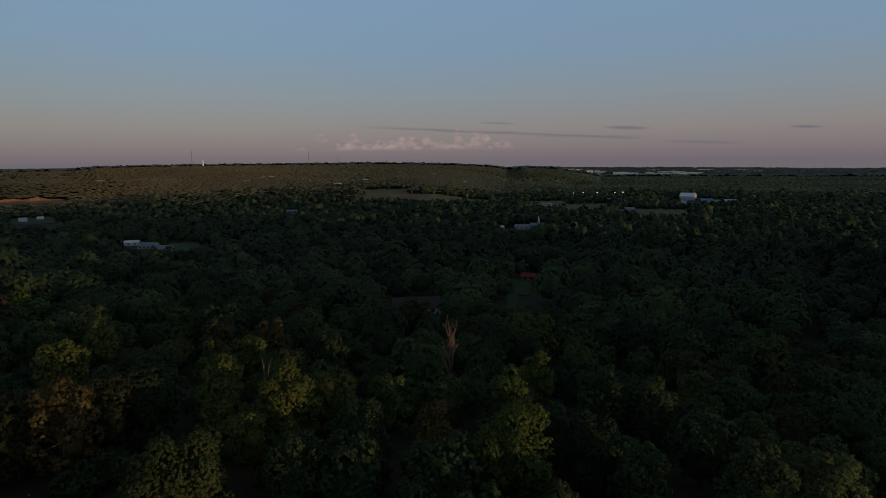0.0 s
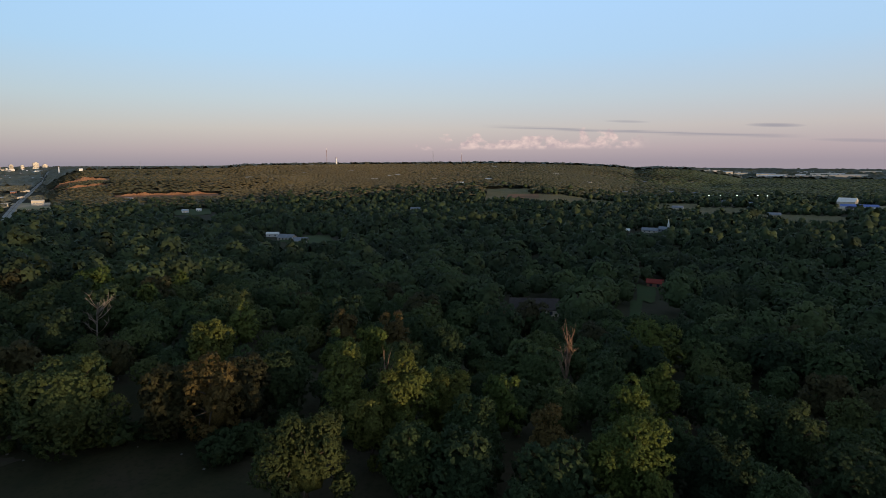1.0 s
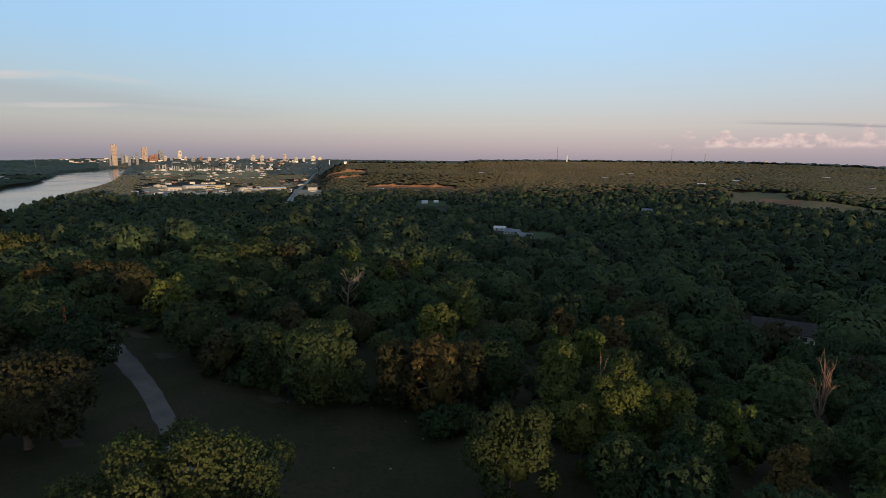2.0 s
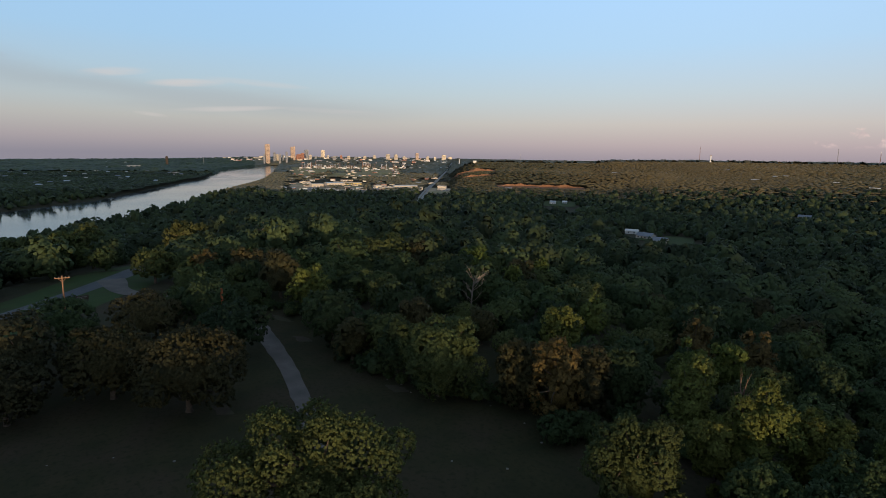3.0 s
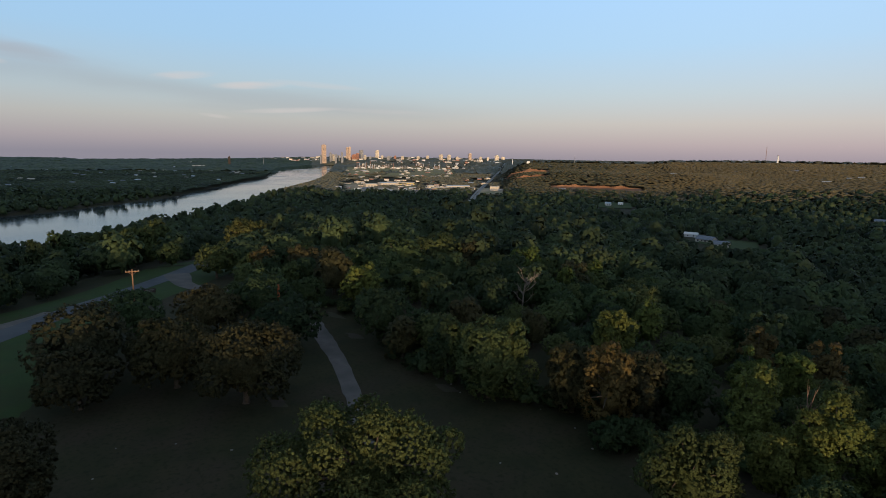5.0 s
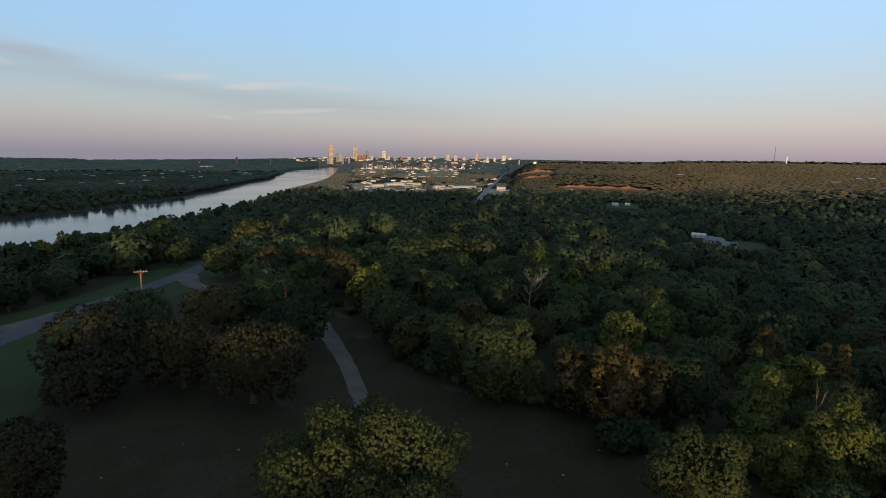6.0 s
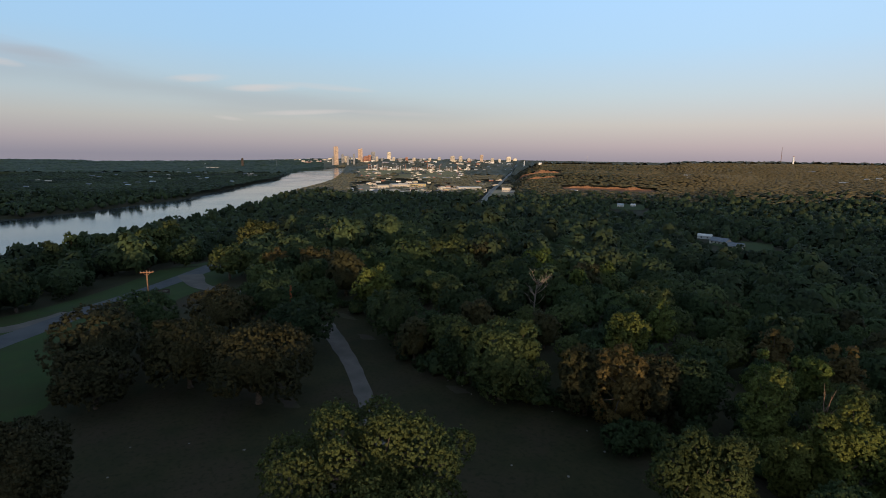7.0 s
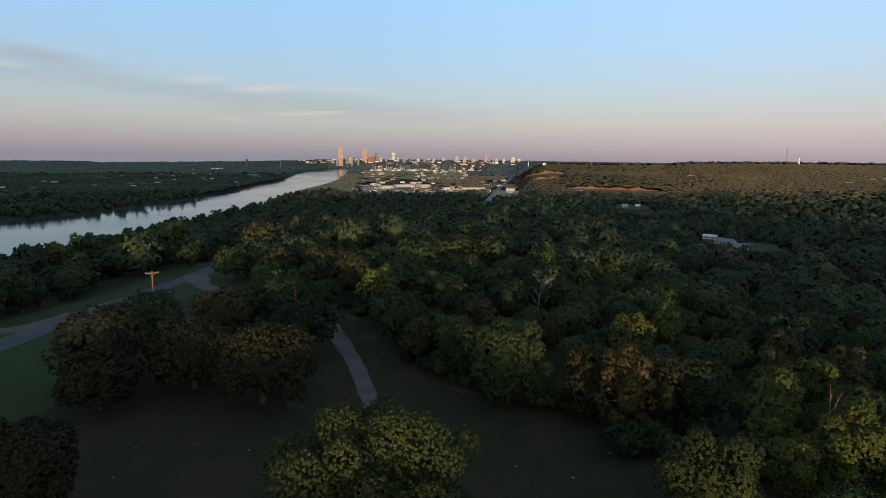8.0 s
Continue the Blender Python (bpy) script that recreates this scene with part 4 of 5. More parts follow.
def wooded(x, y, margin=4.0):
    """Where trees grow."""
    d, az = np.hypot(x, y), np.degrees(np.arctan2(-x, y))
    ok = ~inside(x, y, MEADOW) & (near_line(x, y, MEADOW.tolist(), True) > margin * 0.15)
    ok &= near_line(x, y, ROAD) > 15.0 + margin * 0.5
    ok &= near_line(x, y, SPUR) > 3.5 + margin
    ok &= near_line(x, y, TRAIL) > 2.2 + margin * 0.7
    ok &= near_line(x, y, HIGHWAY) > 13
    for a0, a1, d0, d1, mt, nm in OPEN:
        bare = (az > a0) & (az < a1) & (d > d0) & (d < d1)
        if nm in ("yard", "lot"):
            bare &= wave(x, y, 22.0, 11) < 0.42
        if nm == "plain":
            bare &= wave(x, y, 35.0, 12) < 0.62
        ok &= ~bare
    ok &= shore(x, y) > 6
    for cx, cy, cr in TAKEN + HOUSES_FREE:
        ok &= np.hypot(x - cx, y - cy) > cr + margin * 0.75
    return ok


def scatter(rng, d0, d1, step, a0=-41.0, a1=99.0):
    """Jittered plan points in rings."""
    pts = []
    d = d0
    while d < d1:
        k = int(math.radians(a1 - a0) * d / step)
        a = a0 + (np.arange(k) + rng.uniform(-0.38, 0.38, k) + 0.5) * (a1 - a0) / k
        r = d + rng.uniform(-0.38, 0.38, k) * step
        pts.append(np.column_stack(polar(a, r)))
        d += step
    return np.vstack(pts)


# ---------------------------------------------------------------- buildings
def standing(az, d, turn=0.0, sink=0.3):
    """The pose of a building that faces the camera, at a bearing and distance, turned by some degrees."""
    x, y = polar(az, d)
    return Matrix.Translation((x, y, gz(x, y) - sink)) @ Matrix.Rotation(radians(az + turn), 4, "Z")


def house(label, az, d, w, l, h, rise, wall, roof, turn=0.0, windows=2, name="house", category="house", group="", clear=1.0):
    """A gabled building, ridge along its length; windows and a door set into the walls."""
    ob = thing(name, label, category, standing(az, d, turn), group)
    part("wall", Shape().gable_wall(w, l, h, rise - 0.05).mesh("wall", wall), ob)
    part("roof", Shape().gable(w, l, h, rise).mesh("roof", roof), ob)
    pane = Shape().box(0, 0, 0, 0.12, 1.3, 1.2).mesh("window", DARKGLASS)
    for k in range(windows):
        y = (k - (windows - 1) / 2) * l / max(windows, 1) * 0.9
        for side in (-1, 1):
            part("window", pane, ob, at=Matrix.Translation((side * w / 2, y, h * 0.4)))
    part("door", Shape().box(0, -l / 2, 0, 1.1, 0.12, 2.1).mesh("door", DARKWOOD), ob)
    HOUSES_FREE.append((*polar(az, d), max(w, l) * 0.62 * clear))
    return ob


def shed(label, az, d, w, l, h, wall, roof, turn=0.0, doors=3, name="warehouse", category="warehouse", group="", rise=1.6):
    """A long low metal building: walls, a shallow roof, roller doors."""
    ob = thing(name, label, category, standing(az, d, turn), group)
    flip = Matrix.Rotation(radians(90), 4, "Z")
    part("wall", Shape().gable_wall(l, w, h, rise - 0.1).mesh("wall", wall), ob, at=flip)
    part("roof", Shape().gable(l, w, h, rise, 0.5, 0.35).mesh("roof", roof), ob, at=flip)
    door = Shape().box(0, 0, 0, min(5.0, w / 5), 0.3, min(4.5, h * 0.62)).mesh("roller_door", GREYWALL)
    for k in range(doors):
        part("roller_door", door, ob, at=Matrix.Translation(((k - (doors - 1) / 2) * w / doors * 0.8, -l / 2, 0.3)))
    HOUSES_FREE.append((*polar(az, d), max(w, l) * 0.55))
    return ob


def tower(az, d, w, top, wall, label, deep=0.9):
    """A city tower: a glazed core behind stone piers and bands, a plant room on top."""
    x, y = polar(az, d)
    h = top - gz(x, y) + 2
    w *= 0.78
    l = w * deep
    ob = thing("tower", label, "skyscraper", Matrix.Translation((x, y, gz(x, y) - 2)) @ Matrix.Rotation(radians(az + 12), 4, "Z"), "downtown towers")
    part("core", Shape().box(0, 0, 0, w - 1.6, l - 1.6, h - 1).mesh("core", DARKGLASS), ob)
    s = Shape()
    for k in range(6):
        o = (k / 5 - 0.5)
        for side in (-1, 1):
            s.box(o * (w - 2.4), side * (l / 2 - 0.8), 0, w * 0.115, 1.5, h)
            s.box(side * (w / 2 - 0.8), o * (l - 2.4), 0, 1.5, l * 0.115, h)
    floors = max(3, int(h / 9))
    for k in range(floors):
        s.box(0, 0, (k + 0.62) * h / floors, w - 0.5, l - 0.5, h / floors * 0.36)
    part("frame", s.mesh("frame", wall), ob)
    part("cap", Shape().box(0, 0, h, w * 0.9, l * 0.9, 2.2).box(w * 0.08, 0, h + 2.2, w * 0.45, l * 0.5, 2.6).mesh("cap", wall), ob)
    return ob


TOWERS = (  # bearing, distance, width, height of the top, material
    (64.37, 4451, 38, 106, SALMON),
    (64.68, 4396, 13, 33, GREYWALL),
    (63.74, 4519, 20, 48, GREYWALL),
    (63.51, 4572, 27, 35, TAN),
    (63.24, 4363, 17, 37, GREYWALL),
    (62.63, 4336, 17, 53, GREYWALL),
    (62.13, 4570, 23, 91, SALMON),
    (61.91, 4462, 18, 94, SALMON),
    (61.46, 4449, 44, 37, BRICK),
    (61.13, 4428, 26, 46, BRICK),
    (60.77, 4570, 34, 72, GREYWALL),
    (59.22, 4573, 32, 72, CREAM),
    (54.26, 4533, 27, 37, TAN),
    (52.93, 4407, 35, 47, TAN),
    (52.13, 4448, 31, 46, TAN),
    (50.05, 4407, 27, 59, SALMON),
    (47.39, 4597, 36, 48, CREAM),
    (62.96, 4529, 13, 31, TAN),
    (60.41, 4337, 22, 34, TAN),
    (59.91, 4362, 17, 26, GREYWALL),
    (58.75, 4411, 22, 32, TAN),
    (58.14, 4351, 26, 28, GREYWALL),
    (57.48, 4484, 22, 33, BRICK),
    (56.75, 4345, 26, 30, TAN),
    (56.09, 4467, 22, 26, GREYWALL),
    (55.20, 4572, 27, 31, TAN),
    (51.33, 4528, 27, 32, TAN),
    (49.00, 4548, 27, 35, TAN),
    (48.28, 4532, 22, 31, CREAM),
    (46.78, 4557, 32, 35, CREAM),
)
TOWER_LABEL = {"salmon_stone": "tall salmon stone tower lit by the low sun", "grey_wall": "dark grey downtown tower", "tan_wall": "tan mid-rise city building",
               "red_brick_far": "red brick downtown block", "cream_wall": "pale cream city tower"}
for az, d, w, top, mt in TOWERS:
    tower(az, d, w, top, mt, TOWER_LABEL[mt.name])

rnd = random.Random(11)
PALE = (WHITE, CREAM, TAN, CREAM, BRICK, GREYWALL)
ROOFS = (GREYROOF, STEEL, TAN, TAN, DARKROOF, RUST, CREAM)
# low blocks of the city between the refinery and the towers
for k in range(95):
    az, d = rnd.uniform(46.8, 69.0), rnd.uniform(4000, 4820)
    if az > 62.0:
        d = rnd.uniform(4640, 4860)
    shed("low pale flat-roofed city block", az, d, rnd.uniform(12, 38), rnd.uniform(12, 26), rnd.uniform(6, 17), rnd.choice(PALE), rnd.choice(ROOFS), rnd.uniform(-25, 25), 2,
         "city_block", "building", "city blocks", 1.0)

for k in range(180):
    az, d = rnd.uniform(46.9, 71.0), rnd.uniform(3450, 4820)
    if az > 61.0:
        d = rnd.uniform(4600, 4860)
    shed("small pale building in the far town", az, d, rnd.uniform(8, 18), rnd.uniform(8, 14), rnd.uniform(6, 10), rnd.choice((WHITE, CREAM, CREAM, TAN, BRICK)), rnd.choice((WHITE, STEEL, GREYROOF, CREAM)),
         rnd.uniform(-25, 25), 1, "city_block", "building", "town buildings", 1.2)


def tank(az, d, r, h, label="white cylindrical oil storage tank", mat=WHITE):
    """A storage tank with a low conical roof, a stair and a rim."""
    x, y = polar(az, d)
    ob = thing("storage_tank", label, "tank", Matrix.Translation((x, y, gz(x, y) - 0.3)), "refinery tanks")
    part("shell", Shape().lathe(((r, 0), (r, h), (r * 0.98, h + 0.1)), 20).mesh("shell", mat), ob)
    part("roof", Shape().lathe(((r * 1.01, h), (r * 1.01, h + 0.4), (r * 0.5, h + 1.0), (0.2, h + 1.3)), 20).mesh("roof", mat), ob)
    s = Shape()
    for k in range(12):
        a = radians(200 + az + k * 7)
        s.box((r + 0.5) * math.cos(a), (r + 0.5) * math.sin(a), h * k / 12, 1.2, 1.2, 0.25, math.degrees(a))
    part("stair", s.mesh("stair", RUST), ob)
    return ob


# two long rows of tanks at the far side of the plain
for az, d in ((61.3, 3400), (60.6, 3450), (59.9, 3520), (59.2, 3380), (58.7, 3440), (57.6, 3480), (57.2, 3390), (56.1, 3500), (55.7, 3380), (55.1, 3420), (54.2, 3360), (53.5, 3500), (52.6, 3420), (51.6, 3560), (50.6, 3480)):
    tank(az, d, rnd.uniform(11, 15), rnd.uniform(8, 10))


def stack(az, d, h, r, mat, label, name="chimney_stack"):
    x, y = polar(az, d)
    ob = thing(name, label, "chimney", Matrix.Translation((x, y, gz(x, y) - 0.5)), "refinery stacks")
    part("shaft", Shape().lathe(((r * 1.3, 0), (r, h * 0.3), (r * 0.8, h)), 12).mesh("shaft", mat, True), ob)
    part("rim", Shape().lathe(((r * 0.95, h), (r * 0.95, h + 1.2), (r * 0.5, h + 1.2)), 12).mesh("rim", RUST), ob)
    return ob


stack(45.85, 3050, 42, 2.6, WHITE, "slim white chimney at the end of the highway")
for az, d, h in ((59.9, 3420, 44), (60.3, 3500, 36), (57.6, 3350, 38), (55.4, 3600, 40), (52.4, 3500, 34), (61.2, 3300, 30), (54.2, 3450, 32)):
    stack(az, d, h, 1.8, RUST, "tall rust-brown refinery stack")


def process_unit(az, d, w):
    """A refinery process frame: columns, pipe racks and vessels."""
    x, y = polar(az, d)
    ob = thing("process_unit", "rust-brown refinery frame with columns and pipe racks", "refinery", Matrix.Translation((x, y, gz(x, y) - 0.5)) @ Matrix.Rotation(radians(az), 4, "Z"), "refinery units")
    s = Shape()
    for i in range(5):
        for z in (6, 12, 18):
            s.box((i / 4 - 0.5) * w, 0, 0, 1.2, 1.2, 22)
            s.box(0, (i - 2) * 2.0, z, w, 0.8, 0.8)
    part("frame", s.mesh("frame", RUST), ob)
    for i in range(4):
        h = rnd.uniform(14, 34)
        part("column", Shape().lathe(((2.2, 0), (2.2, h), (0.5, h + 1.5)), 10, (i / 3 - 0.5) * w * 0.9, 7).mesh("column", STEEL, True), ob)
    return ob


for az, d in ((59.6, 3380), (58.4, 3500), (56.6, 3420), (55.0, 3650), (53.3, 3420), (60.8, 3560)):
    process_unit(az, d, rnd.uniform(30, 55))

# the works yards before the refinery
shed("long works shed with a pale blue metal roof", 51.25, 1420, 60, 18, 6.5, TAN, STEEL, 14, 6)
shed("low ochre works building", 53.0, 1350, 36, 14, 5.5, YELLOW, TAN, 8, 4)
shed("tan two-storey works building beside the highway", 47.5, 1370, 20, 14, 8.5, TAN, CREAM, -10, 3)
shed("low orange-tan shed beside the highway", 47.3, 1325, 30, 9, 3.6, TAN, TAN, -10, 3)
shed("big grey works hall with a cream roof", 58.2, 1500, 46, 24, 8.0, TAN, STEEL, 20, 5)
shed("cream works hall in the yard", 56.3, 1540, 40, 18, 7.0, YELLOW, TAN, 12, 4)
shed("tan works hall in the yard", 59.9, 1440, 30, 20, 8.0, TAN, TAN, 20, 3)
shed("white-roofed cream works building", 58.6, 1290, 22, 9, 4.5, CREAM, TAN, 20, 3)
shed("white flat works building", 60.4, 1260, 16, 9, 4.5, TAN, GREYROOF, -20, 3)
shed("blue-white shed at the yard's edge", 63.0, 1330, 13, 8, 5.0, STEEL, WHITE, -10, 2)
shed("small cream building with a rounded front", 53.9, 1400, 14, 12, 6.5, CREAM, CREAM, 25, 1)
shed("small cream building by the highway", 49.9, 1620, 18, 12, 5.0, CREAM, STEEL, 0, 2)
for k in range(58):
    az, d = rnd.choice(((rnd.uniform(55.0, 62.6), rnd.uniform(1220, 1650)), (rnd.uniform(49.8, 54.4), rnd.uniform(1280, 1560)), (rnd.uniform(55.0, 62.6), rnd.uniform(1300, 1900))))
    shed("small pale works shed", az, d, rnd.uniform(6, 18), rnd.uniform(6, 12), rnd.uniform(2.6, 5.5), rnd.choice(PALE), rnd.choice(ROOFS), rnd.uniform(-40, 40), 2, "works_shed", "shed", "works sheds", 0.8)
for k in range(120):
    az, d = rnd.choice((rnd.uniform(48.2, 54.5), rnd.uniform(54.5, 62.4))), rnd.uniform(1650, 3900)
    house("small pale house near the highway", az, d, rnd.uniform(9, 20), rnd.uniform(9, 16), 4.0, 2.2, rnd.choice((WHITE, CREAM, TAN, BRICK)), rnd.choice(ROOFS), rnd.uniform(0, 90), 2, group="plain houses")


def trailer(az, d, turn):
    """A parked box trailer on wheels."""
    ob = thing("trailer", "white box trailer parked in the yard", "trailer", standing(az, d, turn, 0.0), "yard trailers")
    part("box", Shape().box(0, 0, 1.1, 2.6, 13, 2.9).mesh("box", WHITE), ob)
    wheel = Shape().tube([(-1.2, 0, 0), (1.2, 0, 0)], [0.55, 0.55], 10).mesh("wheel", DARKGLASS)
    for y in (-5.2, -3.9, 5.0):
        part("wheel", wheel, ob, at=Matrix.Translation((0, y, 0.95)))
    return ob


for k in range(14):
    trailer(rnd.uniform(55.5, 62.3), rnd.uniform(1240, 1330), rnd.uniform(60, 110))

# houses in the wooded valley; glades on their near side
for az, d, long, r in ((2.9, 188, 24, 7.0), (1.4, 358, 40, 7), (27.6, 530, 130, 12), (26.2, 497, 120, 12), (28.9, 575, 120, 9), (24.7, 520, 120, 16), (14.9, 920, 40, 9),
                       (-5.7, 590, 70, 10), (-7.9, 595, 70, 11), (-9.2, 600, 50, 9), (36.5, 1020, 150, 15), (35.2, 1020, 150, 17), (-8.3, 278, 50, 7), (-7.2, 215, 40, 5)):
    long, r = long * 1.3, r * 1.3
    for k in range(int(long / 10)):
        HOUSES_FREE.append((*polar(az, d - 10 * k), r * (1 - 0.4 * k * 10 / long)))
house("low house with a wide dark shingle roof among trees", 2.9, 199, 10.0, 16.5, 3.0, 2.6, TAN, DARKROOF, 92, 4, clear=1.15)
house("small building with a red metal roof at a lawn", -8.6, 283, 4.8, 7.0, 2.6, 1.4, BRICK, REDROOF, 86, 2)
house("house with a grey roof among trees", 1.4, 374, 7.0, 10.0, 3.0, 2.2, CREAM, DARKROOF, 80, 3, clear=1.5)
house("long house with a blue-grey roof by a lawn", 27.6, 545, 9.0, 15.0, 3.2, 2.6, TAN, GREYROOF, 60, 4, clear=1.0)
house("house with a blue-grey roof by a lawn", 26.3, 512, 8.0, 12.0, 3.0, 2.4, TAN, GREYROOF, 75, 3, clear=1.0)
house("white shed with a pale roof by a lawn", 28.9, 590, 6.0, 12.0, 3.2, 1.6, WHITE, WHITE, 80, 2, clear=1.0)
house("white house at the edge of a lawn", 36.5, 1040, 7.5, 10.0, 4.6, 2.4, WHITE, STEEL, 80, 3, clear=1.4)
house("white outbuilding at the edge of a lawn", 35.35, 1062, 6.0, 8.0, 3.6, 2.0, WHITE, WHITE, 80, 2, clear=1.4)
house("white-roofed house among trees", -5.7, 600, 6.0, 8.0, 2.8, 1.8, TAN, WHITE, 80, 2, clear=1.5)
house("grey-roofed house among trees", -7.9, 606, 9.0, 15.0, 3.0, 2.2, TAN, GREYROOF, 84, 3, clear=1.5)
church = house("white chapel with a thin steeple", -9.2, 614, 6.0, 11.0, 3.4, 2.4, GREYWALL, GREYROOF, 60, 3, "chapel", "church", clear=1.5)
part("steeple", Shape().box(0, -4, 4.5, 1.5, 1.5, 4.5).lathe(((0.9, 9), (0.1, 14)), 8, 0, -4).mesh("steeple", WHITE), church)
house("big-roofed house in the valley", 17.0, 810, 10.0, 18.0, 3.2, 2.4, TAN, DARKROOF, 75, 3, clear=1.3)
house("pale house in the valley", 14.9, 934, 9.0, 16.0, 3.2, 2.4, TAN, GREYROOF, 80, 3, clear=1.3)
for az, d in ((21.2, 1950), (18.9, 1560), (17.4, 1700), (16.6, 1720), (7.0, 2250), (1.0, 1750), (7.6, 1450), (33.2, 1750), (30.8, 1650), (25.6, 1900), (-2.2, 1500), (10.4, 1350), (13.0, 1480), (4.4, 1900), (40.9, 1330)):
    house("small white house on the wooded hill", az, d, rnd.uniform(8, 12), rnd.uniform(10, 18), 4.5, 2.4, rnd.choice((WHITE, CREAM)), rnd.choice((WHITE, STEEL, GREYROOF)), 75 + rnd.uniform(-20, 20), 2, group="hill houses", clear=1.4)
for k in range(46):
    az, d = rnd.uniform(71.5, 93.0), rnd.uniform(1250, 3100)
    if shore(*polar(az, d)) < 30:
        continue
    house("small pale house across the river", az, d, rnd.uniform(8, 12), rnd.uniform(8, 15), 6.0, 2.4, rnd.choice((TAN, CREAM, TAN)), rnd.choice((TAN, STEEL, GREYROOF)), rnd.uniform(40, 110), 2, group="riverside houses", clear=1.6)
for k in range(24):
    az, d = rnd.uniform(-28.0, -2.0), rnd.uniform(600, 2500)
    house("small pale house in the far valley", az, d, rnd.uniform(8, 12), rnd.uniform(10, 16), 4.0, 2.4, rnd.choice((GREYWALL, TAN, TAN)), rnd.choice((GREYROOF, DARKROOF)), rnd.uniform(40, 110), 2, group="valley houses", clear=1.2)
shed("long cream warehouse across the river", 75.7, 3290, 60, 30, 11, CREAM, CREAM, 0, 5)
shed("white warehouse across the river", 74.5, 3120, 36, 24, 8, WHITE, WHITE, 0, 4)
for k in range(12):
    az, d = rnd.uniform(71.5, 78.0), rnd.uniform(3100, 4300)
    if shore(*polar(az, d)) < 30:
        continue
    shed("pale store across the river", az, d, rnd.uniform(12, 28), 16, rnd.uniform(6, 8), rnd.choice((WHITE, CREAM, TAN)), WHITE, 0, 3, "store", "building", "riverside stores")
tower(73.05, 3650, 15, 12, DARKWOOD, "dark tower block across the river")
# the big barn and the lit yard by the hay field
house("white-roofed barn above a long blue building", -23.2, 1100, 26.0, 24.0, 8.0, 5.5, TAN, WHITE, 80, 2, "barn", "barn", clear=1.2)
shed("long building with a blue metal roof beside the barn", -24.0, 1040, 46, 16, 4.5, WHITE, BLUEROOF, 4, 5, rise=2.6)
shed("low white shed beside the barn", -26.6, 1060, 22, 10, 4.0, WHITE, STEEL, 0, 3)
shed("low grey shed behind the hay field", -17.0, 1060, 34, 8, 3.5, GREYWALL, GREYROOF, 0, 4)
shed("low dark shed behind the hay field", -14.0, 1120, 30, 8, 3.5, GREYWALL, GREYROOF, 0, 4)


def floodlight(az, d, h):
    x, y = polar(az, d)
    ob = thing("floodlight", "lit white floodlight on a tall pole", "lamp", Matrix.Translation((x, y, gz(x, y) - 0.2)) @ Matrix.Rotation(radians(az), 4, "Z"), "yard floodlights")
    part("pole", Shape().tube([(0, 0, 0), (0, 0, h)], [0.22, 0.12], 8).mesh("pole", GREYWALL), ob)
    bracket = part("bracket", Shape().box(0, 0, h, 3.6, 0.3, 0.25).mesh("bracket", GREYWALL), ob)
    part("lamp_head", Shape().box(0, -0.3, h - 0.6, 2.0, 0.5, 0.6).mesh("lamp_head", FLOOD), bracket, "glowing white lamp head")
    return ob


for az in (-12.8, -13.75, -15.1, -16.7, -17.45):
    floodlight(az, 1085, 15.0)
    HOUSES_FREE.append((*polar(az, 1062), 24.0))
for k in range(30):
    az, d = rnd.uniform(-29.0, -11.5), rnd.uniform(2700, 4300)
    shed("long pale warehouse on the far plain", az, d, rnd.uniform(35, 110), rnd.uniform(25, 45), rnd.uniform(9, 13), rnd.choice((WHITE, CREAM, CREAM, TAN)), rnd.choice((CREAM, TAN, STEEL)), rnd.uniform(-8, 8), 5,
         "warehouse", "warehouse", "far warehouses", 1.5)


def mast(az, d, h, label, red=False):
    """A three-legged lattice mast."""
    x, y = polar(az, d)
    ob = thing("radio_mast", label, "mast", Matrix.Translation((x, y, gz(x, y) - 0.5)), "masts")
    s, w = Shape(), 1.3
    feet = [(w * math.cos(radians(a)), w * math.sin(radians(a))) for a in (90, 210, 330)]
    for fx, fy in feet:
        s.tube([(fx, fy, 0), (fx * 0.5, fy * 0.5, h)], [0.32, 0.22], 5)
    for k in range(int(h / 4)):
        z = k * 4.0
        t, u = 1 - 0.5 * z / h, 1 - 0.5 * (z + 4) / h
        for (ax, ay), (bx, by) in zip(feet, feet[1:] + feet[:1]):
            s.tube([(ax * t, ay * t, z), (bx * u, by * u, z + 4)], [0.16, 0.16], 4)
    part("lattice", s.mesh("lattice", RUST if red else GREYWALL), ob)
    part("antenna", Shape().tube([(0, 0, h), (0, 0, h + 6)], [0.25, 0.08], 6).mesh("antenna", WHITE), ob)
    return ob


mast(39.85, 2450, 37, "grey lattice mast on the wooded hill")
mast(23.5, 2500, 68, "tall red and white radio mast on the hill", True)
mast(10.3, 2500, 46, "tall radio mast on the hill", True)
mast(13.1, 2480, 62, "thin tall radio mast on the hill")
mast(70.0, 3700, 55, "thin lattice mast on the plain")
stack(22.6, 2480, 34, 3.4, WHITE, "white standpipe tower on the hill", "water_tower")
stack(5.5, 2520, 18, 6.0, CREAM, "pale pink water tank on the hill", "water_tower")
shed("small cream building on the hilltop", 25.0, 2480, 15, 9, 5, CREAM, STEEL, 0, 3)
shed("white building on the end of the hill", 44.3, 2400, 12, 12, 15, WHITE, WHITE, 0, 1)


